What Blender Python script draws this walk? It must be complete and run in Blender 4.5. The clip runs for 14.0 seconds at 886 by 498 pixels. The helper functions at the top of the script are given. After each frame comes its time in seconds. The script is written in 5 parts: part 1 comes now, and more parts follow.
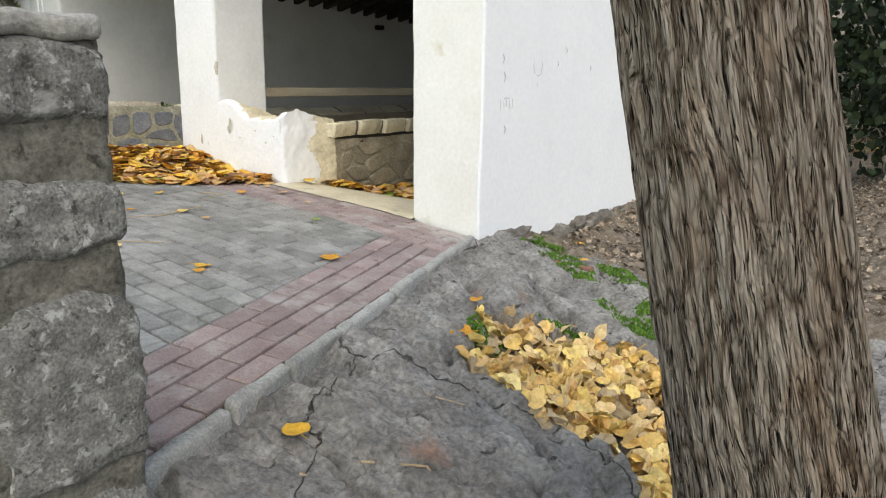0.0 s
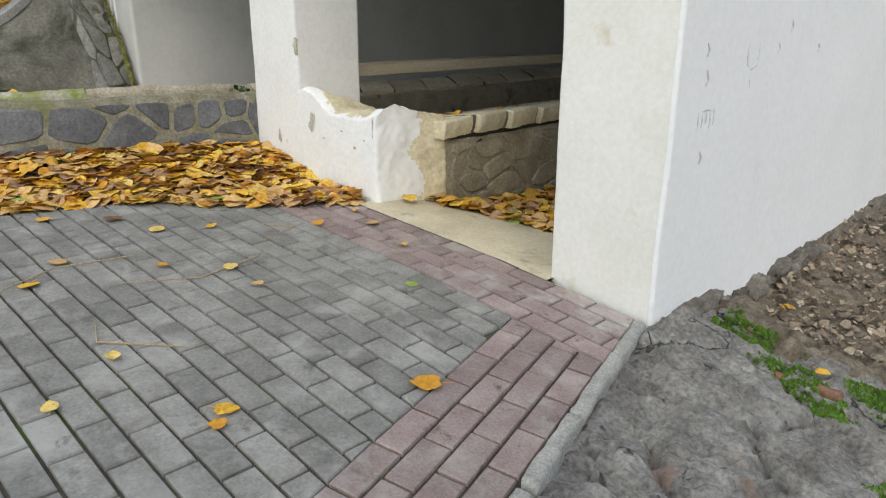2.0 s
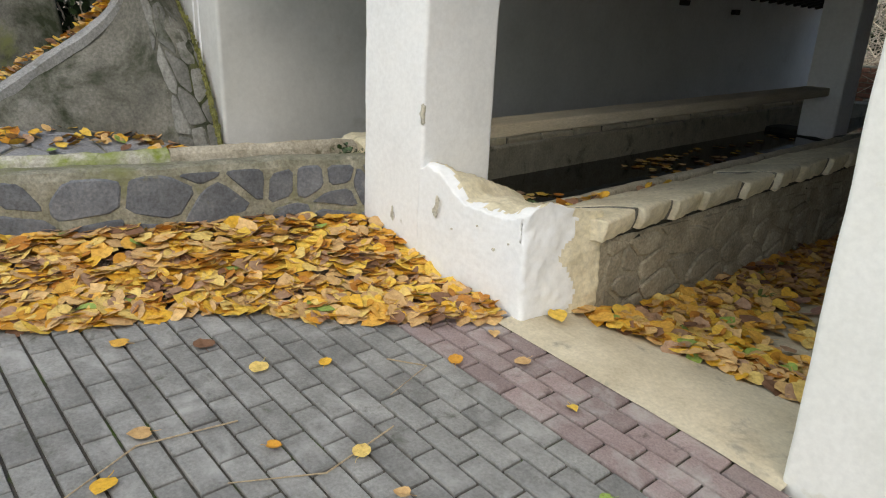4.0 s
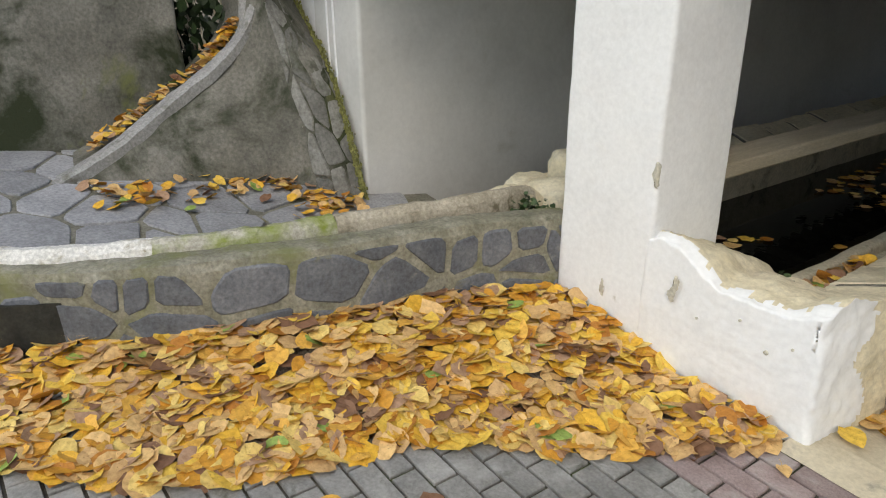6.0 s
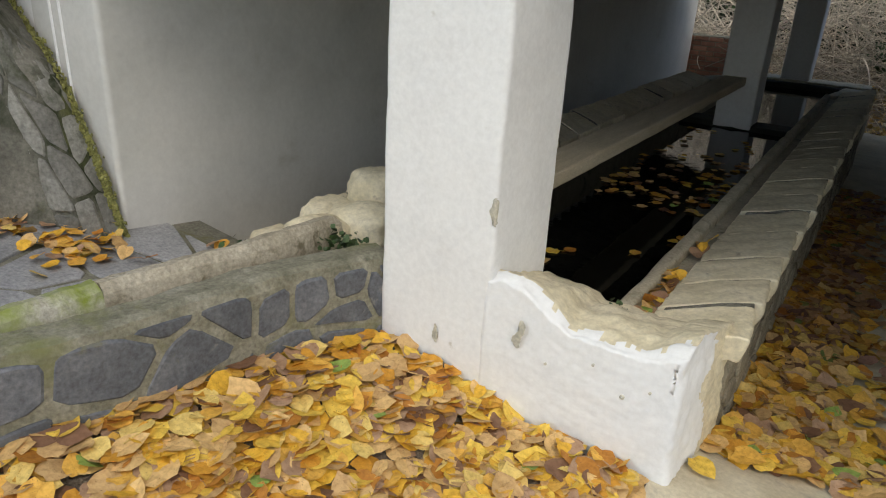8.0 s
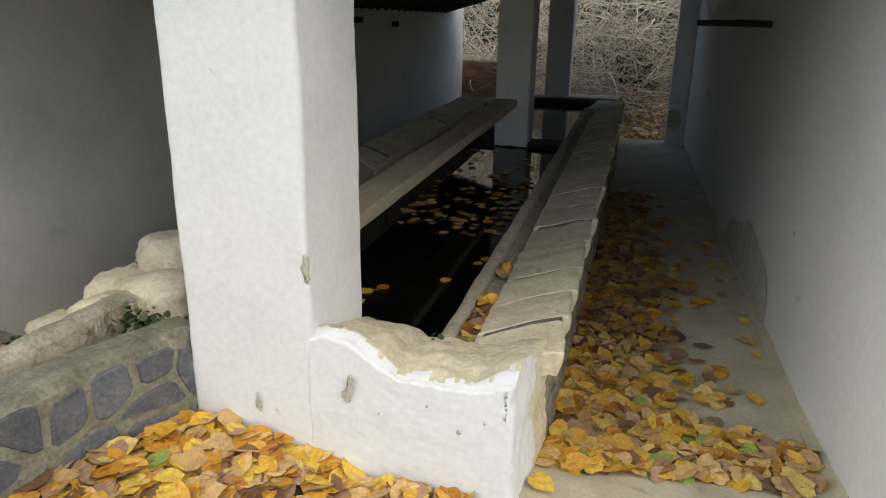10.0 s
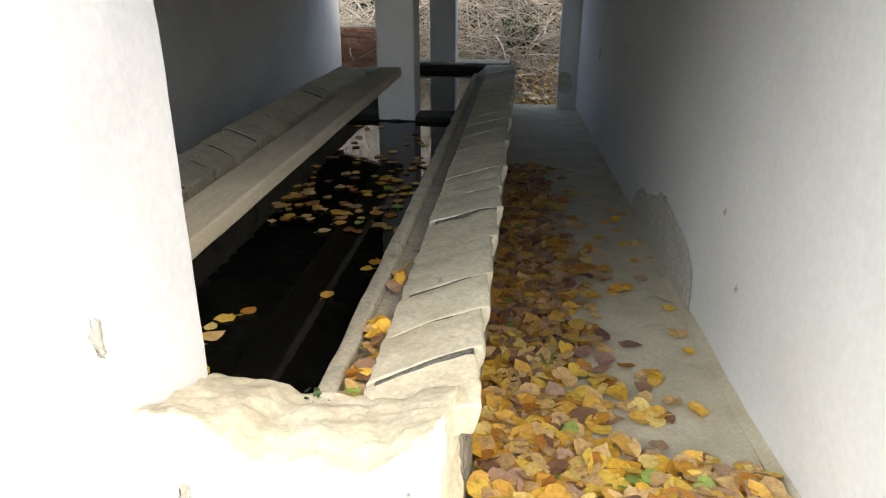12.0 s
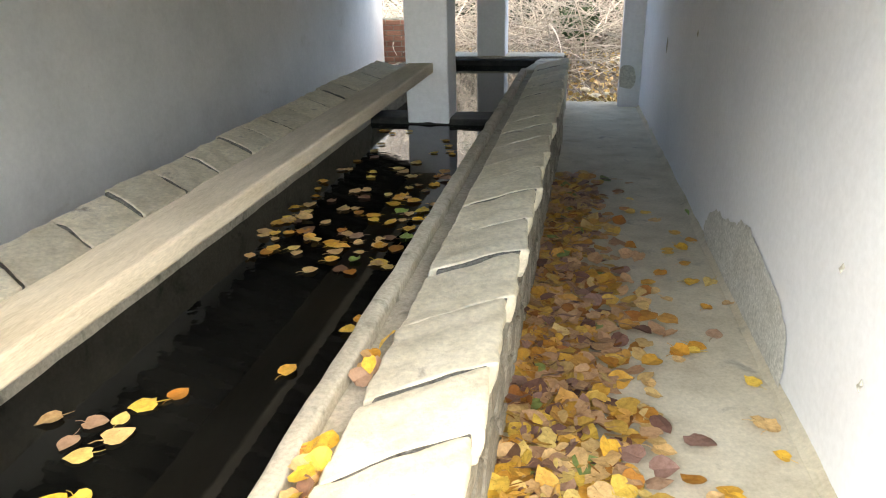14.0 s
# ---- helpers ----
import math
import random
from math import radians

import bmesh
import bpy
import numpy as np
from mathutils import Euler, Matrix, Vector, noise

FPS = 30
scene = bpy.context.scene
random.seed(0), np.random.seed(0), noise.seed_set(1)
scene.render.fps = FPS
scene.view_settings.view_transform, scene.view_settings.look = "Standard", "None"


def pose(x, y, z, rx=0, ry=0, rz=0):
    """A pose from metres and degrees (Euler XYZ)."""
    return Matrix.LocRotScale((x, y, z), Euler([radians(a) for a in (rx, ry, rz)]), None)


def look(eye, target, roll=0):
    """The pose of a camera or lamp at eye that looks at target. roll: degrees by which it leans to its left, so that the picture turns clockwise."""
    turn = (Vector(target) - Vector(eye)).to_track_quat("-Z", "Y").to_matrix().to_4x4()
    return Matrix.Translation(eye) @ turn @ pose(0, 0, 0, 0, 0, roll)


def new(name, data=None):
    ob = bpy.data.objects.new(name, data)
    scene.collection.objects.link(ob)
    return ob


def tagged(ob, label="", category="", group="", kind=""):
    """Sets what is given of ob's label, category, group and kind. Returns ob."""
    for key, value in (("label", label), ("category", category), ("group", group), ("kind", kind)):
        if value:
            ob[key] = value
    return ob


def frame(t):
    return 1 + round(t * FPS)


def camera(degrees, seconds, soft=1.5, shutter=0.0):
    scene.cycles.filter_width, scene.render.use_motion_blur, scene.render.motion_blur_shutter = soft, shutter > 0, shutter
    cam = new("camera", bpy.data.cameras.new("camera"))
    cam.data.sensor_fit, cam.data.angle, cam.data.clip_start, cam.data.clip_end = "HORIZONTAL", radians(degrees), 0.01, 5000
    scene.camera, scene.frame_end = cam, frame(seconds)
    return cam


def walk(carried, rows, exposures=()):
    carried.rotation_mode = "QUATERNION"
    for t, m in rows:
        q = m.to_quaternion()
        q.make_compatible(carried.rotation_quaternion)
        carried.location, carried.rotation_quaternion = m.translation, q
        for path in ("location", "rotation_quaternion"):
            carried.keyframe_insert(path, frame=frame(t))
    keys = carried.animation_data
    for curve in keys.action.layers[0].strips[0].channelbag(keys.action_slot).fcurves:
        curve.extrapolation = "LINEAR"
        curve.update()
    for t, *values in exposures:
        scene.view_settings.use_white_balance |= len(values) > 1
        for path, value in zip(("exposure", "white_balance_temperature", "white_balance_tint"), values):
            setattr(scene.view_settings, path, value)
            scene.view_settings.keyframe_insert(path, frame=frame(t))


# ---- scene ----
cam = camera(64.6, 14.0, soft=1.1)
PATH = [
    (0, (3.876, -3.429, 0.737), (2.746, -1.847, 0.27), 1.0),
    (0.5, (3.679, -3.107, 0.771), (2.484, -1.607, 0.205), 0.2),
    (1, (3.452, -2.886, 0.832), (2.177, -1.428, 0.334), 0.1),
    (1.5, (3.167, -2.673, 0.919), (1.977, -1.187, 0.308), 1.9),
    (2, (2.917, -2.411, 0.977), (1.58, -1.066, 0.344), 0.4),
    (2.5, (2.723, -2.236, 1.067), (1.273, -0.98, 0.502), 0.6),
    (2.7, (2.619, -2.206, 1.095), (1.142, -0.97, 0.555), 1.2),
    (4.8, (1.545, -2.153, 1.466), (0.174, -0.892, 0.738), 3.0),
    (5, (1.462, -2.181, 1.489), (0.092, -0.894, 0.807), 2.5),
    (5.5, (1.189, -2.195, 1.479), (-0.248, -0.995, 0.776), 0.6),
    (6, (0.922, -2.205, 1.521), (-0.579, -1.104, 0.788), -0.5),
    (6.5, (0.712, -2.279, 1.578), (-0.644, -1.029, 0.805), 2.0),
    (7, (0.578, -2.179, 1.583), (-0.655, -0.801, 0.821), 1.9),
    (7.5, (0.477, -2.038, 1.594), (-0.693, -0.603, 0.838), 1.9),
    (8, (0.393, -2.029, 1.601), (-0.594, -0.469, 0.83), 2.9),
    (8.5, (0.34, -2.058, 1.636), (-0.425, -0.367, 0.891), 2.3),
    (9, (0.331, -2.068, 1.656), (-0.267, -0.293, 0.955), 1.8),
    (9.2, (0.339, -2.074, 1.668), (-0.218, -0.276, 0.992), 1.7),
    (11.3, (0.304, -1.549, 1.593), (-0.125, 0.265, 0.868), -0.6),
    (11.5, (0.278, -1.471, 1.584), (-0.061, 0.355, 0.843), 0.4),
    (12, (0.238, -1.286, 1.567), (0.029, 0.553, 0.81), 0.0),
    (12.5, (0.326, -1.032, 1.528), (0.045, 0.802, 0.781), -2.2),
    (13, (0.37, -0.846, 1.506), (0.018, 0.956, 0.713), -1.9),
    (13.5, (0.342, -0.596, 1.488), (0.059, 1.214, 0.687), -0.1),
    (14, (0.35, -0.381, 1.463), (-0.032, 1.424, 0.691), -1.4),
]
walk(cam, [(t, look(eye, target, roll)) for t, eye, target, roll in PATH],
     exposures=[(0, 0.74, 6750, 3), (0.6, 0.75, 6750, 3), (1.4, 0.62, 6700, 2), (2.5, 0.38, 6700, 2), (5, 0.52, 6750, 4), (7.0, 0.37, 6750, 4), (9.2, 0.33, 6750, 3), (11.4, 1.17, 6700, 6), (12.5, 2.0, 6750, 6), (13, 2.38, 6800, 6), (14, 3.1, 6800, 7)])

# ---- world, sun, exposure ----
world = bpy.data.worlds.new("overcast_sky")
scene.world = world
world.use_nodes = True
wn, wl = world.node_tree.nodes, world.node_tree.links
sky = wn.new("ShaderNodeTexSky")
sky.sky_type, sky.sun_disc = "NISHITA", False
sky.sun_elevation, sky.sun_rotation = radians(50), radians(130)
sky.air_density, sky.dust_density, sky.ozone_density = 1.0, 3.0, 1.0
wl.new(sky.outputs[0], wn["Background"].inputs[0])
wn["Background"].inputs[1].default_value = 0.15
sun = new("sun", bpy.data.lights.new("sun", "SUN"))
sun.data.energy, sun.data.angle, sun.data.color = 1.1, radians(50), (1.0, 0.965, 0.88)
sun.matrix_world = look((-4.7, -4.6, 3.9), (0, 0, 0))

# ---- materials ----


def ramp_node(nt, stops, interpolation="LINEAR"):
    r = nt.nodes.new("ShaderNodeValToRGB")
    r.color_ramp.interpolation = interpolation
    el = r.color_ramp.elements
    while len(el) < len(stops):
        el.new(0.5)
    for e, (p, c) in zip(el, stops):
        e.position, e.color = p, (*c, 1)
    return r


def noise_node(nt, vec, scale, detail=6, rough=0.6, distort=0.0):
    n = nt.nodes.new("ShaderNodeTexNoise")
    n.inputs["Scale"].default_value = scale
    n.inputs["Detail"].default_value = detail
    n.inputs["Roughness"].default_value = rough
    n.inputs["Distortion"].default_value = distort
    nt.links.new(vec, n.inputs["Vector"])
    return n.outputs["Fac"]


def mix_node(nt, fac, a, b, blend="MIX"):
    m = nt.nodes.new("ShaderNodeMix")
    m.data_type, m.blend_type = "RGBA", blend
    for sock, v in ((m.inputs[0], fac), (m.inputs[6], a), (m.inputs[7], b)):
        if isinstance(v, (int, float)):
            sock.default_value = v
        elif isinstance(v, tuple):
            sock.default_value = (*v, 1)
        else:
            nt.links.new(v, sock)
    return m.outputs[2]


def steps(nt, value, lo, hi):
    m = nt.nodes.new("ShaderNodeMapRange")
    m.inputs[1].default_value, m.inputs[2].default_value = lo, hi
    nt.links.new(value, m.inputs[0])
    return m.outputs[0]


def surface(name, cols, scale=6.0, fine=70.0, rough=0.85, bump=0.3, depth=0.01, spots=(), vary="", amount=0.25, stretch=None, grain=0.35, shine=0.3):
    """A rough natural surface: broad tones, fine grain, spots of another colour, relief; vary: 'object' or 'island' tone shifts."""
    mat = bpy.data.materials.new(name)
    mat.use_nodes = True
    nt = mat.node_tree
    bsdf = nt.nodes["Principled BSDF"]
    geo = nt.nodes.new("ShaderNodeNewGeometry")
    vec = geo.outputs["Position"]
    if stretch:
        mp = nt.nodes.new("ShaderNodeMapping")
        mp.inputs["Scale"].default_value = stretch
        nt.links.new(vec, mp.inputs["Vector"])
        vec = mp.outputs[0]
    rnd = None
    if vary == "object":
        rnd = nt.nodes.new("ShaderNodeObjectInfo").outputs["Random"]
    elif vary == "island":
        rnd = geo.outputs["Random Per Island"]
    broad = noise_node(nt, vec, scale)
    small = noise_node(nt, vec, fine, 4, 0.65)
    stops = [(0.25 + 0.5 * i / max(1, len(cols) - 1), c) for i, c in enumerate(cols)]
    col = ramp_node(nt, stops)
    nt.links.new(broad, col.inputs[0])
    col = col.outputs[0]
    g = ramp_node(nt, [(0.3, (1 - grain,) * 3), (0.7, (1 + grain * 0.6,) * 3)])
    nt.links.new(small, g.inputs[0])
    col = mix_node(nt, 1.0, col, g.outputs[0], "MULTIPLY")
    if rnd is not None:
        hsv = nt.nodes.new("ShaderNodeHueSaturation")
        mr = nt.nodes.new("ShaderNodeMapRange")
        mr.inputs[3].default_value, mr.inputs[4].default_value = 1 - amount, 1 + amount
        nt.links.new(rnd, mr.inputs[0])
        nt.links.new(mr.outputs[0], hsv.inputs["Value"])
        nt.links.new(col, hsv.inputs["Color"])
        col = hsv.outputs[0]
    for c, sc, lo, hi in spots:
        f = steps(nt, noise_node(nt, vec, sc, 7, 0.65, 0.4), lo, hi)
        col = mix_node(nt, f, col, c)
    nt.links.new(col, bsdf.inputs["Base Color"])
    bsdf.inputs["Roughness"].default_value = rough
    bsdf.inputs["Specular IOR Level"].default_value = shine
    b1 = nt.nodes.new("ShaderNodeBump")
    b1.inputs["Strength"].default_value, b1.inputs["Distance"].default_value = bump, depth
    nt.links.new(noise_node(nt, vec, scale * 3, 8, 0.7), b1.inputs["Height"])
    b2 = nt.nodes.new("ShaderNodeBump")
    b2.inputs["Strength"].default_value, b2.inputs["Distance"].default_value = bump, depth * 0.3
    nt.links.new(small, b2.inputs["Height"])
    nt.links.new(b1.outputs[0], b2.inputs["Normal"])
    nt.links.new(b2.outputs[0], bsdf.inputs["Normal"])
    return mat


def leaf_material(name, source):
    mat = bpy.data.materials.new(name)
    mat.use_nodes = True
    nt = mat.node_tree
    bsdf = nt.nodes["Principled BSDF"]
    geo = nt.nodes.new("ShaderNodeNewGeometry")
    rnd = geo.outputs["Random Per Island"] if source != "object" else nt.nodes.new("ShaderNodeObjectInfo").outputs["Random"]
    tones = [(0.0, (0.74, 0.44, 0.05)), (0.12, (0.62, 0.31, 0.04)), (0.2, (0.7, 0.47, 0.2)), (0.36, (0.77, 0.53, 0.09)), (0.47, (0.58, 0.38, 0.17)),
             (0.6, (0.42, 0.27, 0.17)), (0.69, (0.72, 0.42, 0.08)), (0.79, (0.46, 0.2, 0.035)), (0.85, (0.22, 0.12, 0.07)), (0.9, (0.75, 0.56, 0.18)), (0.985, (0.3, 0.42, 0.1))]
    if source == "pale":
        tones = [(p, (min(0.82, c[0] * 0.7 + 0.25), c[1] * 0.7 + 0.24, c[2] * 0.7 + 0.15)) for p, c in tones if p < 0.98]
    # Browner, darker tones: the passage's weaker light is put into these leaves.
    if source == "brown":
        tones = [(p, (c[0] * 0.72, c[1] * 0.66, c[2] * 0.8)) for p, c in tones]
    r = ramp_node(nt, tones, "CONSTANT")
    nt.links.new(rnd, r.inputs[0])
    n = noise_node(nt, geo.outputs["Position"], 45, 5)
    g = ramp_node(nt, [(0.3, (0.72, 0.66, 0.6)), (0.6, (1.05, 1.05, 1.05))])
    nt.links.new(n, g.inputs[0])
    col = mix_node(nt, 1.0, r.outputs[0], g.outputs[0], "MULTIPLY")
    f = steps(nt, noise_node(nt, geo.outputs["Position"], 160, 2), 0.66, 0.74)
    col = mix_node(nt, f, col, (0.2, 0.1, 0.04))
    nt.links.new(col, bsdf.inputs["Base Color"])
    bsdf.inputs["Roughness"].default_value = 0.6
    bsdf.inputs["Specular IOR Level"].default_value = 0.3
    b = nt.nodes.new("ShaderNodeBump")
    b.inputs["Strength"].default_value, b.inputs["Distance"].default_value = 0.4, 0.004
    nt.links.new(noise_node(nt, geo.outputs["Position"], 120, 3), b.inputs["Height"])
    nt.links.new(b.outputs[0], bsdf.inputs["Normal"])
    return mat


M_PLASTER = surface("white_plaster", [(0.77, 0.78, 0.79), (0.83, 0.84, 0.85), (0.85, 0.86, 0.87)], 2.5, 40, 0.9, 0.25, 0.006, spots=[((0.55, 0.54, 0.5), 7.0, 0.69, 0.78)], grain=0.06)
M_PLASTER_IN = surface("aged_white_plaster", [(0.74, 0.74, 0.74), (0.82, 0.82, 0.82), (0.86, 0.86, 0.86)], 1.6, 30, 0.92, 0.25, 0.006, spots=[((0.62, 0.62, 0.6), 2.3, 0.64, 0.8)], grain=0.06)
# Grey-green whitewash, darkened further for the left wall's weaker light.
M_PLASTER_DIM = surface("shade_greyed_whitewash", [(0.56, 0.565, 0.545), (0.66, 0.665, 0.645), (0.73, 0.73, 0.715)], 1.4, 30, 0.92, 0.25, 0.006, spots=[((0.48, 0.47, 0.42), 2.3, 0.62, 0.8), ((0.42, 0.42, 0.33), 6.0, 0.7, 0.8)], grain=0.06)
# Same whitewash made whiter: light on the right wall is put into its colour.
M_PLASTER_LIT = surface("brightened_whitewash", [(0.84, 0.85, 0.87), (0.88, 0.89, 0.91), (0.9, 0.91, 0.93)], 2.0, 30, 0.9, 0.25, 0.006, spots=[((0.72, 0.72, 0.7), 2.3, 0.68, 0.84)], grain=0.05)
M_CREAM = surface("cream_wash_plaster", [(0.74, 0.735, 0.69), (0.8, 0.795, 0.76), (0.83, 0.825, 0.8)], 3.0, 40, 0.9, 0.2, 0.005, spots=[((0.6, 0.56, 0.42), 4.0, 0.62, 0.78)], grain=0.06)
M_PATCH = surface("bare_render_patch", [(0.48, 0.46, 0.38), (0.64, 0.61, 0.52)], 18, 60, 0.95, 0.5, 0.008)
M_PATCH_PALE = surface("pale_bare_render", [(0.56, 0.55, 0.49), (0.66, 0.65, 0.59), (0.72, 0.71, 0.66)], 9, 60, 0.95, 0.4, 0.006)
M_SMUDGE = surface("grey_paint_smudge", [(0.52, 0.53, 0.55), (0.66, 0.67, 0.69)], 30, 90, 0.95, 0.3, 0.004)
M_PAVER_GREY = surface("grey_paver", [(0.19, 0.188, 0.178), (0.255, 0.252, 0.24), (0.335, 0.33, 0.315)], 9, 90, 0.75, 0.5, 0.006, spots=[((0.42, 0.415, 0.4), 4.0, 0.52, 0.72), ((0.12, 0.12, 0.1), 11.0, 0.6, 0.72)], vary="object", amount=0.17, grain=0.25)
M_PAVER_RED = surface("reddish_paver", [(0.235, 0.175, 0.168), (0.3, 0.235, 0.228), (0.37, 0.32, 0.305)], 7, 120, 0.8, 0.35, 0.004, spots=[((0.44, 0.42, 0.4), 4.0, 0.52, 0.72), ((0.13, 0.1, 0.095), 11.0, 0.6, 0.72)], vary="object", amount=0.17, grain=0.25)
M_BED = surface("sandy_joint_bed", [(0.07, 0.065, 0.055), (0.11, 0.1, 0.085)], 10, 150, 0.95, 0.6, 0.006, spots=[((0.07, 0.11, 0.02), 3.5, 0.55, 0.66)])
M_KERB = surface("worn_concrete_kerb", [(0.24, 0.24, 0.23), (0.34, 0.34, 0.32), (0.42, 0.41, 0.39)], 9, 110, 0.9, 0.6, 0.008, vary="object", amount=0.1)
M_ROCK = surface("grey_bedrock", [(0.15, 0.144, 0.135), (0.27, 0.26, 0.246), (0.43, 0.42, 0.4)], 8, 55, 0.85, 1.0, 0.022, spots=[((0.34, 0.22, 0.165), 1.9, 0.66, 0.74), ((0.42, 0.41, 0.39), 6.0, 0.58, 0.72), ((0.06, 0.055, 0.05), 14.0, 0.6, 0.68)], grain=0.45)
M_CONCRETE = surface("pale_concrete", [(0.46, 0.4, 0.285), (0.59, 0.53, 0.395), (0.69, 0.63, 0.49)], 4, 60, 0.85, 0.35, 0.006, spots=[((0.28, 0.26, 0.22), 5.0, 0.6, 0.75)], grain=0.15)
M_SLAB = surface("pale_limestone", [(0.58, 0.52, 0.36), (0.71, 0.645, 0.475), (0.79, 0.73, 0.57)], 6, 45, 0.85, 0.6, 0.008, spots=[((0.3, 0.26, 0.2), 6.0, 0.62, 0.74)], vary="object", amount=0.12, grain=0.2)
M_RIM = surface("pale_lime_mortar_rim", [(0.39, 0.355, 0.265), (0.51, 0.465, 0.355), (0.61, 0.565, 0.445)], 8, 60, 0.9, 0.6, 0.008, spots=[((0.2, 0.19, 0.14), 7.0, 0.58, 0.7)], grain=0.25)
M_RUBBLE = surface("tan_rubble_stone", [(0.24, 0.21, 0.15), (0.37, 0.33, 0.25), (0.5, 0.45, 0.35)], 7, 60, 0.9, 0.8, 0.014, vary="object", amount=0.2)
M_JOINT = surface("dark_gap_shade", [(0.035, 0.034, 0.028), (0.06, 0.058, 0.045)], 9, 60, 0.9, 0.5, 0.008)
M_MORTAR = surface("lime_mortar", [(0.13, 0.127, 0.1), (0.22, 0.215, 0.172), (0.31, 0.3, 0.25)], 8, 70, 0.95, 0.7, 0.012, spots=[((0.17, 0.16, 0.08), 3.0, 0.56, 0.68)])
M_WALLTOP = surface("mossy_wall_mortar", [(0.17, 0.165, 0.12), (0.26, 0.25, 0.19), (0.39, 0.375, 0.31)], 9, 60, 0.95, 0.8, 0.014, spots=[((0.19, 0.2, 0.08), 2.6, 0.5, 0.66), ((0.1, 0.1, 0.07), 7.0, 0.62, 0.72)])
M_SLATE = surface("blue_grey_slate", [(0.085, 0.092, 0.105), (0.13, 0.138, 0.155), (0.2, 0.208, 0.225)], 6, 60, 0.7, 0.6, 0.01, spots=[((0.32, 0.31, 0.28), 5.0, 0.66, 0.74), ((0.17, 0.16, 0.06), 3.0, 0.62, 0.72)], vary="object", amount=0.2)
# Paler, bluer slate: sky reflected on the flat slabs is put into colour.
M_FLAGS = surface("sky_paled_slate_flags", [(0.25, 0.258, 0.272), (0.35, 0.358, 0.375), (0.45, 0.458, 0.475)], 5, 60, 0.6, 0.4, 0.006, spots=[((0.42, 0.41, 0.38), 5.0, 0.64, 0.74)], vary="object", amount=0.15)
M_MOSSY = surface("mossy_render", [(0.36, 0.34, 0.28), (0.46, 0.44, 0.37), (0.55, 0.53, 0.46)], 5, 60, 0.95, 0.7, 0.012, spots=[((0.22, 0.27, 0.05), 4.5, 0.4, 0.62), ((0.12, 0.13, 0.05), 9.0, 0.58, 0.7)])
M_LIPTAN = surface("tan_gutter_mortar", [(0.3, 0.27, 0.2), (0.42, 0.38, 0.3), (0.52, 0.48, 0.39)], 7, 60, 0.9, 0.7, 0.012, spots=[((0.17, 0.15, 0.1), 8.0, 0.6, 0.7), ((0.2, 0.22, 0.08), 2.5, 0.62, 0.74)])
M_LIPWHITE = surface("flaking_whitewash", [(0.62, 0.61, 0.56), (0.74, 0.73, 0.69), (0.8, 0.79, 0.76)], 7, 60, 0.9, 0.7, 0.012, spots=[((0.36, 0.33, 0.25), 5.0, 0.54, 0.62), ((0.2, 0.24, 0.07), 2.2, 0.64, 0.74)])
M_DARKWALL = surface("damp_stained_render", [(0.1, 0.1, 0.085), (0.18, 0.175, 0.15), (0.27, 0.265, 0.235)], 3.0, 50, 0.85, 0.7, 0.015, spots=[((0.03, 0.038, 0.018), 1.9, 0.48, 0.62), ((0.16, 0.17, 0.07), 1.7, 0.6, 0.7), ((0.42, 0.41, 0.38), 6.0, 0.68, 0.74)])
M_COPING = surface("grey_mortar_coping", [(0.28, 0.28, 0.27), (0.4, 0.4, 0.39)], 6, 60, 0.9, 0.5, 0.008, spots=[((0.14, 0.14, 0.11), 5.0, 0.6, 0.72)])
M_BEAM = surface("weathered_pale_timber", [(0.48, 0.42, 0.3), (0.58, 0.51, 0.38), (0.66, 0.59, 0.46)], 5, 60, 0.75, 0.3, 0.004, spots=[((0.3, 0.25, 0.17), 4.0, 0.66, 0.76)], stretch=(4.0, 0.6, 4.0), grain=0.2)
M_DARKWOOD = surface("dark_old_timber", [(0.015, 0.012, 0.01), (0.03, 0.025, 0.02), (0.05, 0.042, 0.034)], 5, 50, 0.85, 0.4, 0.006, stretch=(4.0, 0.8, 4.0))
M_WETSTONE = surface("wet_black_stone", [(0.012, 0.012, 0.01), (0.03, 0.03, 0.025), (0.06, 0.058, 0.045)], 8, 60, 0.75, 0.6, 0.01)


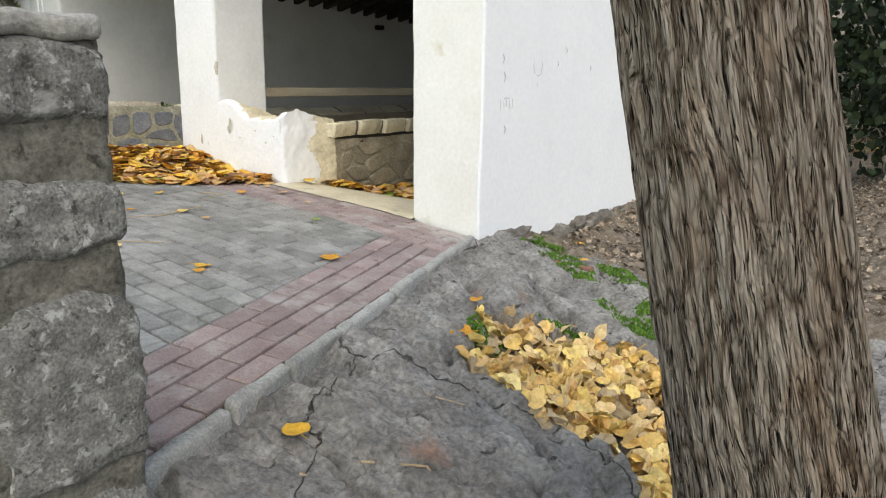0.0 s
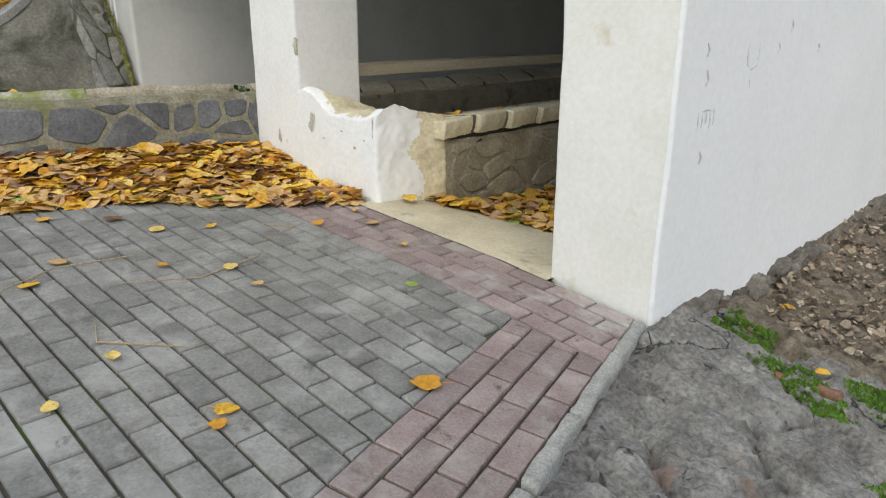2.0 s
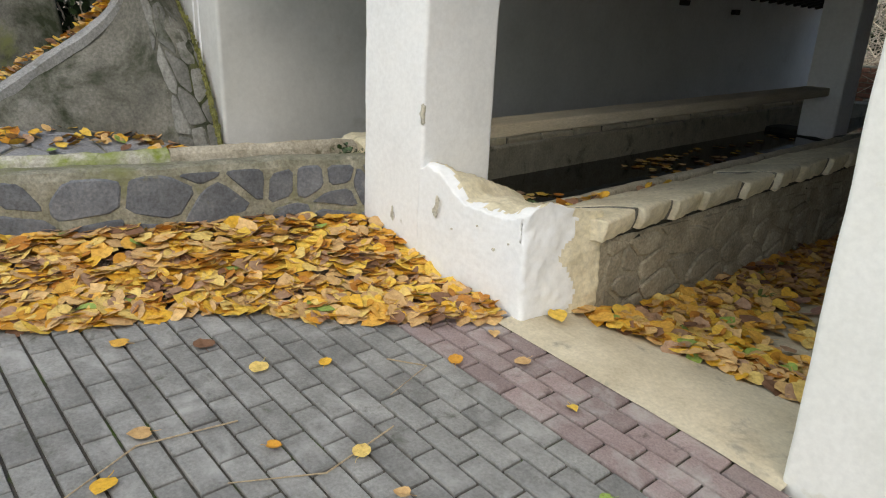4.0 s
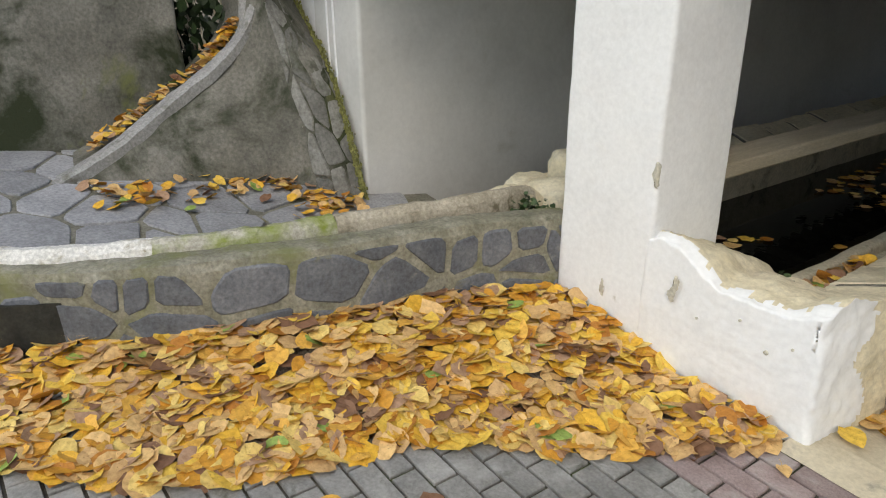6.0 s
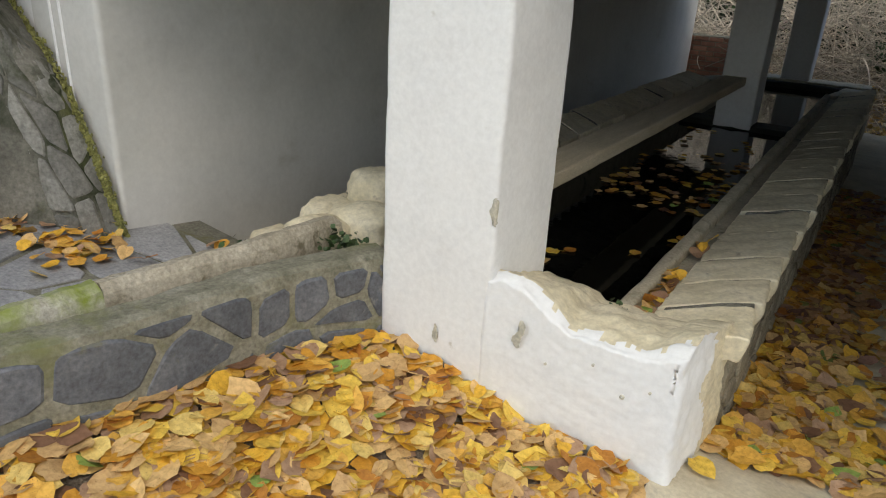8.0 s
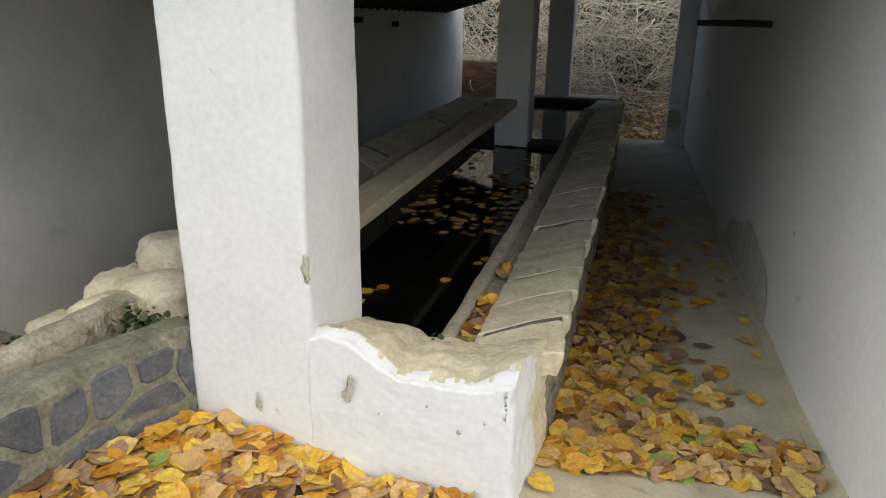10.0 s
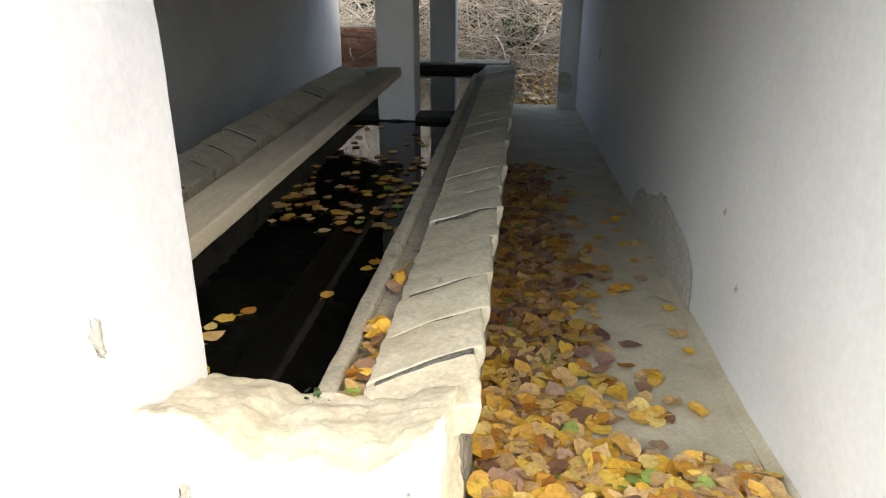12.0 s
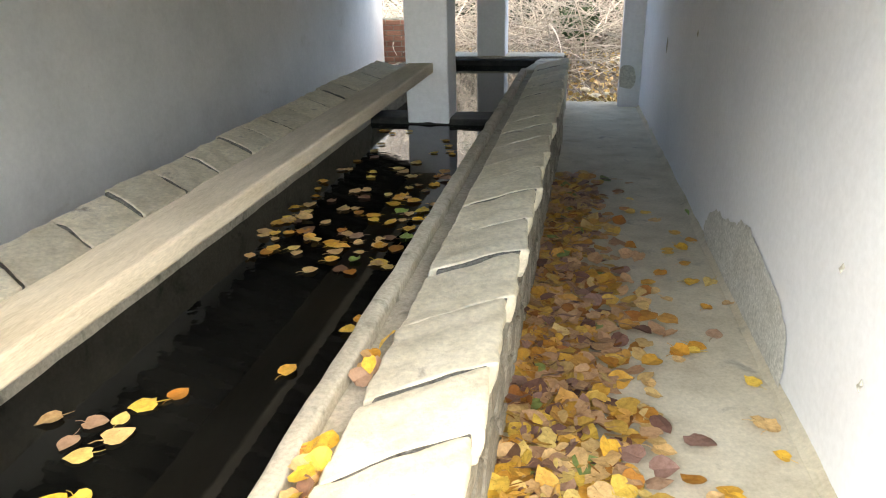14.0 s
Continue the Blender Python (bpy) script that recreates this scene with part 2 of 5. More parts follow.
def bark_material():
    """Long wandering fissures along the trunk with shade coloured into them, pale flaky ridges between, brown weathered
    bands.
    """
    mat = bpy.data.materials.new("furrowed_bark")
    mat.use_nodes = True
    nt = mat.node_tree
    bsdf = nt.nodes["Principled BSDF"]
    geo = nt.nodes.new("ShaderNodeNewGeometry")
    lean = nt.nodes.new("ShaderNodeMapping")
    lean.inputs["Rotation"].default_value = (0, radians(13.7), 0)
    nt.links.new(geo.outputs["Position"], lean.inputs["Vector"])
    bend = nt.nodes.new("ShaderNodeTexNoise")
    bend.inputs["Scale"].default_value, bend.inputs["Detail"].default_value = 3.0, 2.0
    nt.links.new(lean.outputs[0], bend.inputs["Vector"])
    shift = nt.nodes.new("ShaderNodeVectorMath")
    shift.operation = "MULTIPLY_ADD"
    nt.links.new(bend.outputs["Color"], shift.inputs[0])
    shift.inputs[1].default_value = (0.07, 0.07, 0.0)
    nt.links.new(lean.outputs[0], shift.inputs[2])

    def along(sz):
        mp = nt.nodes.new("ShaderNodeMapping")
        mp.inputs["Scale"].default_value = (1.0, 1.0, sz)
        nt.links.new(shift.outputs[0], mp.inputs["Vector"])
        return mp.outputs[0]

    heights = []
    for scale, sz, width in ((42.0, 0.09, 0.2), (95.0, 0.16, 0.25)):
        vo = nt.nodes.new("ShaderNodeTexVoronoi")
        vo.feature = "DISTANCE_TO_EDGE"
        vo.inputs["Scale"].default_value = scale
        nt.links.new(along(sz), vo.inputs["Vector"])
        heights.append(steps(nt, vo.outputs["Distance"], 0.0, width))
    streak = noise_node(nt, along(0.09), 60.0, 5, 0.65)
    c = ramp_node(nt, [(0.3, (0.19, 0.162, 0.13)), (0.5, (0.25, 0.218, 0.178)), (0.7, (0.33, 0.295, 0.25))])
    nt.links.new(streak, c.inputs[0])
    warm = steps(nt, noise_node(nt, along(0.5), 6.0, 4), 0.5, 0.68)
    col = mix_node(nt, warm, c.outputs[0], (0.23, 0.17, 0.12))
    # Fissure shade multiplied into the colour, by the same heights as the bump.
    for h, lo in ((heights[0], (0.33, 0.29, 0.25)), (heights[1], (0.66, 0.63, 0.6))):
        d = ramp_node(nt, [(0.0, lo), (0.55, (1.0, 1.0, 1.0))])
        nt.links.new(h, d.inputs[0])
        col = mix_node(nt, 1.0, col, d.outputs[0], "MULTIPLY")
    nt.links.new(col, bsdf.inputs["Base Color"])
    bsdf.inputs["Roughness"].default_value = 0.95
    bsdf.inputs["Specular IOR Level"].default_value = 0.15
    last = None
    for h, dist in zip(heights + [streak], (0.012, 0.005, 0.008)):
        b = nt.nodes.new("ShaderNodeBump")
        b.inputs["Strength"].default_value, b.inputs["Distance"].default_value = 0.9, dist
        nt.links.new(h, b.inputs["Height"])
        if last:
            nt.links.new(last.outputs[0], b.inputs["Normal"])
        last = b
    nt.links.new(last.outputs[0], bsdf.inputs["Normal"])
    return mat


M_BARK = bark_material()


def crack(mat, scale, width):
    """Dark wandering cracks with real depth in a rock material."""
    nt = mat.node_tree
    bsdf = nt.nodes["Principled BSDF"]
    geo = nt.nodes.new("ShaderNodeNewGeometry")
    wn2 = nt.nodes.new("ShaderNodeTexNoise")
    wn2.inputs["Scale"].default_value, wn2.inputs["Detail"].default_value = 3.0, 5.0
    nt.links.new(geo.outputs["Position"], wn2.inputs["Vector"])
    ma = nt.nodes.new("ShaderNodeVectorMath")
    ma.operation = "MULTIPLY_ADD"
    nt.links.new(wn2.outputs["Color"], ma.inputs[0])
    ma.inputs[1].default_value = (0.5, 0.5, 0.5)
    nt.links.new(geo.outputs["Position"], ma.inputs[2])
    vo = nt.nodes.new("ShaderNodeTexVoronoi")
    vo.feature = "DISTANCE_TO_EDGE"
    vo.inputs["Scale"].default_value = scale
    nt.links.new(ma.outputs[0], vo.inputs["Vector"])
    f = steps(nt, vo.outputs["Distance"], 0.0, width)
    old = bsdf.inputs["Base Color"].links[0].from_socket
    nt.links.new(mix_node(nt, f, (0.075, 0.07, 0.06), old), bsdf.inputs["Base Color"])
    b = nt.nodes.new("ShaderNodeBump")
    b.inputs["Strength"].default_value, b.inputs["Distance"].default_value = 1.0, 0.02
    nt.links.new(f, b.inputs["Height"])
    if bsdf.inputs["Normal"].links:
        nt.links.new(bsdf.inputs["Normal"].links[0].from_socket, b.inputs["Normal"])
    nt.links.new(b.outputs[0], bsdf.inputs["Normal"])


crack(M_ROCK, 0.8, 0.004)
M_DAMPSTONE = surface("damp_wall_stone", [(0.13, 0.13, 0.12), (0.21, 0.21, 0.195), (0.3, 0.3, 0.28)], 6, 50, 0.85, 0.7, 0.01, spots=[((0.05, 0.06, 0.03), 3.0, 0.56, 0.7), ((0.2, 0.2, 0.08), 2.2, 0.6, 0.7)], vary="object", amount=0.25)
M_GRANITE = surface("weathered_granite", [(0.17, 0.168, 0.155), (0.27, 0.265, 0.245), (0.4, 0.395, 0.37)], 22, 150, 0.95, 1.0, 0.012, spots=[((0.55, 0.55, 0.53), 34.0, 0.56, 0.64), ((0.09, 0.09, 0.08), 45.0, 0.58, 0.64), ((0.46, 0.46, 0.44), 9.0, 0.58, 0.7)], vary="object", amount=0.18, grain=0.55)
M_POSTMORTAR = surface("brown_post_mortar", [(0.13, 0.122, 0.1), (0.2, 0.19, 0.16), (0.28, 0.268, 0.23)], 14, 90, 0.95, 1.0, 0.014, spots=[((0.07, 0.065, 0.055), 22.0, 0.58, 0.66)], grain=0.5)
M_POSTCAP = surface("pale_post_cap", [(0.34, 0.33, 0.3), (0.5, 0.49, 0.46)], 14, 90, 0.95, 0.9, 0.01, spots=[((0.2, 0.19, 0.16), 16.0, 0.58, 0.68)])
M_SOIL = surface("litter_covered_soil", [(0.12, 0.095, 0.07), (0.23, 0.19, 0.145), (0.37, 0.32, 0.255)], 14, 90, 0.95, 0.9, 0.02, spots=[((0.26, 0.2, 0.14), 30.0, 0.6, 0.68)])
M_FOOT = surface("earthy_foundation_stone", [(0.13, 0.115, 0.095), (0.23, 0.21, 0.18), (0.36, 0.335, 0.3)], 14, 70, 0.95, 1.0, 0.016, vary="object", amount=0.3)
M_TWIG = surface("dry_twig", [(0.5, 0.44, 0.36), (0.7, 0.63, 0.53)], 9, 60, 0.9, 0.3, 0.003, vary="island", amount=0.4)
M_CHIP = surface("dry_soil_chips", [(0.2, 0.155, 0.11), (0.42, 0.35, 0.27)], 20, 90, 0.95, 0.4, 0.004, vary="island", amount=0.6)
M_STALK = surface("leaf_stalk", [(0.4, 0.3, 0.18), (0.5, 0.4, 0.26)], 20, 90, 0.8, 0.2, 0.002)
M_MOSS = surface("green_moss", [(0.04, 0.085, 0.012), (0.085, 0.17, 0.02), (0.14, 0.25, 0.035)], 14, 120, 0.95, 0.8, 0.01, vary="island", amount=0.4)
M_LICHEN = surface("olive_lichen", [(0.16, 0.16, 0.05), (0.28, 0.28, 0.1)], 14, 120, 0.95, 0.5, 0.004, vary="island", amount=0.4)
M_IVY = surface("ivy_green", [(0.03, 0.06, 0.018), (0.06, 0.11, 0.03)], 10, 60, 0.5, 0.2, 0.003, vary="island", amount=0.5, shine=0.5)
M_DARKLEAF = surface("dark_shrub_green", [(0.012, 0.022, 0.008), (0.03, 0.05, 0.018)], 10, 60, 0.6, 0.2, 0.003, vary="island", amount=0.5)
M_LEAF = leaf_material("fallen_leaf_heap", "island")
M_LEAF_DIM = leaf_material("dimmed_fallen_leaf_heap", "brown")
M_LEAF_PALE = leaf_material("pale_dry_leaf_heap", "pale")
M_LEAF1 = leaf_material("fallen_leaf_single", "object")
M_BRICKRED = surface("broken_terracotta", [(0.22, 0.11, 0.08), (0.32, 0.18, 0.125)], 9, 80, 0.9, 0.5, 0.006, vary="object")
M_ROOF = surface("roof_tile_clay", [(0.28, 0.15, 0.09), (0.38, 0.22, 0.14)], 5, 50, 0.9, 0.4, 0.008)

M_WATER = bpy.data.materials.new("still_dark_water")
M_WATER.use_nodes = True
_nt = M_WATER.node_tree
_b = _nt.nodes["Principled BSDF"]
_b.inputs["Base Color"].default_value = (0.006, 0.007, 0.006, 1)
_b.inputs["Roughness"].default_value = 0.03
_b.inputs["IOR"].default_value = 1.33
_g = _nt.nodes.new("ShaderNodeNewGeometry")
_c = ramp_node(_nt, [(0.4, (0.003, 0.0032, 0.003)), (0.7, (0.012, 0.012, 0.01))])
_nt.links.new(noise_node(_nt, _g.outputs["Position"], 3.2, 5), _c.inputs[0])
_nt.links.new(_c.outputs[0], _b.inputs["Base Color"])
_u = _nt.nodes.new("ShaderNodeBump")
_u.inputs["Strength"].default_value, _u.inputs["Distance"].default_value = 0.15, 0.004
_nt.links.new(noise_node(_nt, _g.outputs["Position"], 9.0, 2), _u.inputs["Height"])
_nt.links.new(_u.outputs[0], _b.inputs["Normal"])

# ---- building tools ----


def mesh_of(name, verts, faces, smooth=False):
    me = bpy.data.meshes.new(name)
    me.from_pydata([tuple(v) for v in verts], [], faces)
    me.update()
    if smooth:
        me.polygons.foreach_set("use_smooth", [True] * len(me.polygons))
    return me


def thing(name, label="", category="", group="", kind="", at=(0, 0, 0)):
    ob = new(name)
    ob.location = at
    return tagged(ob, label, category, group, kind)


def part(name, me, material, parent=None, label="", kind=""):
    """One mesh object, under its parent where there is one. me: a mesh or a bmesh, in world metres unless the parent is moved."""
    if isinstance(me, bmesh.types.BMesh):
        data = bpy.data.meshes.new(name)
        me.to_mesh(data)
        me.free()
        me = data
    if not me.materials:
        me.materials.append(material)
    ob = new(name, me)
    if parent is not None:
        ob.parent = parent
    if label or kind:
        tagged(ob, label, kind=kind)
    return ob


def wob(p, s, amp, seed=0.0):
    q = Vector((p[0] * s + seed, p[1] * s + seed * 1.7, p[2] * s - seed))
    return noise.noise_vector(q) * amp


def sd(a):
    a = max(0.0, min(1.0, a))
    return a * a * (3 - 2 * a)


def lerp_line(pts, u):
    """A point of an open polyline at 0..1, smoothed."""
    n = len(pts) - 1
    f = min(max(u, 0.0), 1.0) * n
    i = min(int(f), n - 1)
    k = f - i
    p0, p1, p2, p3 = (Vector(pts[max(0, min(n, i + j))]) for j in (-1, 0, 1, 2))
    return 0.5 * ((2 * p1) + (p2 - p0) * k + (2 * p0 - 5 * p1 + 4 * p2 - p3) * k * k + (3 * p1 - p0 - 3 * p2 + p3) * k * k * k)


def block(lo, hi, step=0.12, amp=0.004, s=4.0, seed=0.0, bevel=0.012, shape=None, smooth=True):
    """A box from corner lo to corner hi, cut into cells, with narrow worn edges and uneven faces."""
    axes = []
    for a, b in zip(lo, hi):
        e = min(bevel, (b - a) * 0.3)
        n = max(2, min(70, round((b - a - 2 * e) / step)))
        line = [a + e + (b - a - 2 * e) * c / n for c in range(n + 1)]
        if b - a > 8 * e:
            line = [line[0], line[0] + e * 0.6] + line[1:-1] + [line[-1] - e * 0.6, line[-1]]
        axes.append([a] + line + [b])
    n = [len(c) - 1 for c in axes]
    index, verts, faces = {}, [], []

    def vert(i, j, k):
        key = (i, j, k)
        if key not in index:
            index[key] = len(verts)
            u = [axes[a][c] for a, c in enumerate(key)]
            ends = [c in (0, n[a]) for a, c in enumerate(key)]
            if sum(ends) >= 2:
                for a in range(3):
                    if ends[a]:
                        e = abs(axes[a][1] - axes[a][0])
                        u[a] += e * (0.35 if sum(ends) == 2 else 0.5) * (1 if key[a] == 0 else -1)
            p = Vector(u)
            w = wob(p, s, amp, seed) + wob(p, s * 5, amp * 0.4, seed)
            if shape:
                p = Vector(shape(p))
            verts.append(p + w)
        return index[key]

    for a in range(3):
        b, c = (a + 1) % 3, (a + 2) % 3
        for side in (0, n[a]):
            for i in range(n[b]):
                for j in range(n[c]):
                    quad = []
                    for di, dj in ((0, 0), (1, 0), (1, 1), (0, 1)):
                        key = [0, 0, 0]
                        key[a], key[b], key[c] = side, i + di, j + dj
                        quad.append(vert(*key))
                    faces.append(quad if side else quad[::-1])
    return mesh_of("block", verts, faces, smooth)


def clip_poly(poly, nx, ny, d):
    """The part of a 2D polygon with nx*x + ny*y <= d."""
    out = []
    for i, p in enumerate(poly):
        q = poly[(i + 1) % len(poly)]
        a, b = nx * p[0] + ny * p[1] - d, nx * q[0] + ny * q[1] - d
        if a <= 0:
            out.append(p)
        if a * b < 0:
            k = a / (a - b)
            out.append((p[0] + (q[0] - p[0]) * k, p[1] + (q[1] - p[1]) * k))
    return out


def area(poly):
    return 0.5 * abs(sum(p[0] * q[1] - q[0] * p[1] for p, q in zip(poly, poly[1:] + poly[:1])))


def cells(w, h, size, ratio, seed, gap=0.012, jitter=0.75, round_off=0.13):
    """Irregular stones that fill a w x h sheet: shrunk, corner-cut polygons. size: mean width; ratio: width to height."""
    rng = random.Random(seed)
    sw, sh = size, size / ratio
    pts = []
    for j in range(-1, int(h / sh) + 2):
        for i in range(-1, int(w / sw) + 2):
            pts.append(((i + 0.5 * (j % 2) + 0.5 + jitter * (rng.random() - 0.5)) * sw, (j + 0.5 + jitter * (rng.random() - 0.5)) * sh))
    res = []
    for p in pts:
        poly = [(0.0, 0.0), (w, 0.0), (w, h), (0.0, h)]
        for q in pts:
            if q is p or abs(q[0] - p[0]) > 3 * sw or abs(q[1] - p[1]) > 3 * sh:
                continue
            nx, ny = (q[0] - p[0]) / ratio, (q[1] - p[1]) * ratio
            mx, my = (p[0] + q[0]) / 2, (p[1] + q[1]) / 2
            ln = math.hypot(nx, ny)
            nx, ny = nx / ln, ny / ln
            poly = clip_poly(poly, nx, ny, nx * mx + ny * my - gap * (0.5 + rng.random() * 0.6))
            if len(poly) < 3:
                break
        if len(poly) >= 3 and area(poly) > 0.25 * sw * sh * 0.5:
            cut = []
            for i, v in enumerate(poly):
                a, b = poly[i - 1], poly[(i + 1) % len(poly)]
                cut.append((v[0] + (a[0] - v[0]) * round_off, v[1] + (a[1] - v[1]) * round_off))
                cut.append((v[0] + (b[0] - v[0]) * round_off, v[1] + (b[1] - v[1]) * round_off))
            res.append(cut)
    return res


def stone_mesh(poly, put, depth, chamfer=0.012, seed=0):
    """A stone from a polygon in a sheet's own metres; put(u, v, d) gives the world's place, d metres out of the sheet."""
    rng = random.Random(seed)
    n = len(poly)
    cx, cy = sum(p[0] for p in poly) / n, sum(p[1] for p in poly) / n
    verts, d = [], depth * (0.6 + 0.7 * rng.random())
    tilt = (rng.random() - 0.5) * 0.5, (rng.random() - 0.5) * 0.5
    for k, (lift, inset) in enumerate(((-0.02, 0.0), (d - chamfer * 0.7, 0.0), (d, chamfer))):
        for x, y in poly:
            r = math.hypot(x - cx, y - cy) + 1e-6
            f = 1 - min(0.45, inset / r)
            z = lift + (d * 0.5 * (tilt[0] * (x - cx) + tilt[1] * (y - cy)) / 0.1 * 0.5 if k else 0)
            verts.append(put(cx + (x - cx) * f, cy + (y - cy) * f, z))
    verts.append(put(cx, cy, d * 1.12))
    faces = []
    for k in range(2):
        for i in range(n):
            j = (i + 1) % n
            faces.append((k * n + i, k * n + j, (k + 1) * n + j, (k + 1) * n + i))
    for i in range(n):
        faces.append((2 * n + i, 2 * n + (i + 1) % n, 3 * n))
    return mesh_of("stone", verts, faces)


def stones(parent, name, polys, put, depth, material, chamfer=0.012, seed=0):
    for i, poly in enumerate(polys):
        part(name, stone_mesh(poly, put, depth, chamfer, seed + i), material, parent)


def sheet(nu, nv, put, both=False):
    """A grid mesh from put(u, v), u and v from 0 to 1."""
    verts = [put(i / nu, j / nv) for j in range(nv + 1) for i in range(nu + 1)]
    w = nu + 1
    faces = [(j * w + i, j * w + i + 1, (j + 1) * w + i + 1, (j + 1) * w + i) for j in range(nv) for i in range(nu)]
    return mesh_of("sheet", verts, faces, True)


def sweep(line, ring, n=40, amp=0.0, seed=0.0, closed=True):
    """A solid bar along a polyline; ring: its section as (across, up) pairs; the ends are capped."""
    verts, faces, m = [], [], len(ring)
    for i in range(n + 1):
        p = lerp_line(line, i / n)
        t = lerp_line(line, min(1, i / n + 0.01)) - lerp_line(line, max(0, i / n - 0.01))
        t.z = 0
        t.normalize()
        side = Vector((t.y, -t.x, 0))
        for a, b in ring:
            q = p + side * a + Vector((0, 0, b))
            verts.append(q + wob(q, 9, amp, seed) + wob(q, 30, amp * 0.4, seed))
    for i in range(n):
        for j in range(m):
            k = (j + 1) % m
            faces.append((i * m + j, (i + 1) * m + j, (i + 1) * m + k, i * m + k))
    faces.append(tuple(range(m)))
    faces.append(tuple(range(n * m, n * m + m))[::-1])
    return mesh_of("sweep", verts, faces)


def tube(points, radii, sides=6):
    verts, faces = [], []
    for i, (p, r) in enumerate(zip(points, radii)):
        p = Vector(p)
        t = Vector(points[min(i + 1, len(points) - 1)]) - Vector(points[max(i - 1, 0)])
        a = t.orthogonal().normalized()
        b = t.cross(a).normalized()
        for k in range(sides):
            g = 2 * math.pi * k / sides
            verts.append(p + (a * math.cos(g) + b * math.sin(g)) * r)
    for i in range(len(points) - 1):
        for k in range(sides):
            l = (k + 1) % sides
            faces.append((i * sides + k, i * sides + l, (i + 1) * sides + l, (i + 1) * sides + k))
    return verts, faces


OUTLINE = [(-0.4, 0.06), (-0.44, 0.26), (-0.24, 0.44), (0.02, 0.48), (0.26, 0.36), (0.44, 0.17), (0.6, 0.0), (0.44, -0.17), (0.26, -0.36), (0.02, -0.48), (-0.24, -0.44), (-0.44, -0.26), (-0.4, -0.06)]


def leaf_shape(rng, size, curl):
    """One broad heart-shaped leaf round the origin, folded along its rib and curled."""
    verts, fold, bend = [], curl * (rng.random() - 0.15), curl * (rng.random() - 0.4) * 1.6
    wide = rng.uniform(0.82, 1.05)
    for x, y in OUTLINE:
        x, y = x * (0.95 + 0.1 * rng.random()), y * wide * (0.95 + 0.1 * rng.random())
        verts.append(Vector((x * size, y * size, size * (fold * abs(y) + bend * x * x + curl * 0.22 * (rng.random() - 0.5)))))
    n = len(OUTLINE)
    verts += [Vector((-0.18 * size, 0, 0.01 * size)), Vector((0.2 * size, 0, size * bend * 0.04))]
    faces = [(i, (i + 1) % n, n + 1 if 3 <= i <= 8 else n) for i in range(n)] + [(3, n, n + 1), (9, n + 1, n)]
    return verts, [f[::-1] for f in faces]


def heap(name, places, parent=None, label="", material=None, curl=0.28):
    """Many leaves as one mesh. places: (x, y, z, size, tilt)."""
    rng = random.Random(len(places) * 7 + 3)
    verts, faces = [], []
    for x, y, z, size, tilt in places:
        v, f = leaf_shape(rng, size, curl)
        m = Matrix.Translation((x, y, z)) @ Euler(((rng.random() - 0.5) * tilt, (rng.random() - 0.5) * tilt, rng.random() * 6.283)).to_matrix().to_4x4()
        if rng.random() < 0.3:
            m = m @ Matrix.Rotation(math.pi, 4, "X")
        o = len(verts)
        verts += [m @ q for q in v]
        faces += [tuple(i + o for i in g) for g in f]
    return mesh_of(name, verts, faces)


def boulder(centre, radii, seed, amp=0.25):
    """A weathered rock: a squashed ball with broad dents and small pits."""
    def put(u, v):
        a, b = 2 * math.pi * u, math.pi * (v - 0.5)
        d = Vector((math.cos(a) * math.cos(b), math.sin(a) * math.cos(b), math.sin(b)))
        k = 1 + amp * noise.noise(d * 1.3 + Vector((seed, 0, 0))) + amp * 0.4 * noise.noise(d * 4 + Vector((0, seed, 0))) + amp * 0.12 * noise.noise(d * 11)
        d = Vector([math.copysign(abs(c) ** 0.75, c) for c in d])
        return Vector(centre) + Vector((d.x * radii[0], d.y * radii[1], d.z * radii[2])) * k
    return sheet(36, 22, put)


# ---- plan ----
def inside(x, y, poly):
    c = False
    for (ax, ay), (bx, by) in zip(poly, poly[1:] + poly[:1]):
        if (ay > y) != (by > y) and x < (bx - ax) * (y - ay) / (by - ay) + ax:
            c = not c
    return c


def pave_z(x, y):
    return -0.064 * x - 0.008 * y - 0.042 * max(0.0, x - 1.0)


def kerb_x(y):
    return 1.698 + 0.28 * (-0.12 - y)


def floor_z(y):
    """The passage floor falls towards the far end."""
    return -0.07 - 0.09 * sd(y / 1.1) - 0.036 * max(0.0, y - 0.8)


HOLLOW = [(2.3, -1.0), (2.48, -0.91), (2.7, -0.79), (3.0, -0.6), (3.45, -0.45), (3.75, -0.8), (3.6, -1.7), (3.36, -1.74), (3.25, -1.6), (3.13, -1.53), (2.96, -1.59), (2.82, -1.48), (2.6, -1.46), (2.45, -1.36), (2.5, -1.2)]


def hollow(x, y):
    """Above 0 within the hollow that holds the leaves beside the tree; 1 well inside."""
    e = 1e9
    for (ax, ay), (bx, by) in zip(HOLLOW, HOLLOW[1:] + HOLLOW[:1]):
        dx, dy = bx - ax, by - ay
        k = max(0.0, min(1.0, ((x - ax) * dx + (y - ay) * dy) / (dx * dx + dy * dy)))
        e = min(e, math.hypot(x - ax - dx * k, y - ay - dy * k))
    e = e if inside(x, y, HOLLOW) else -e
    return (e + 0.035 * noise.noise(Vector((x * 6, y * 6, 8)))) / 0.12


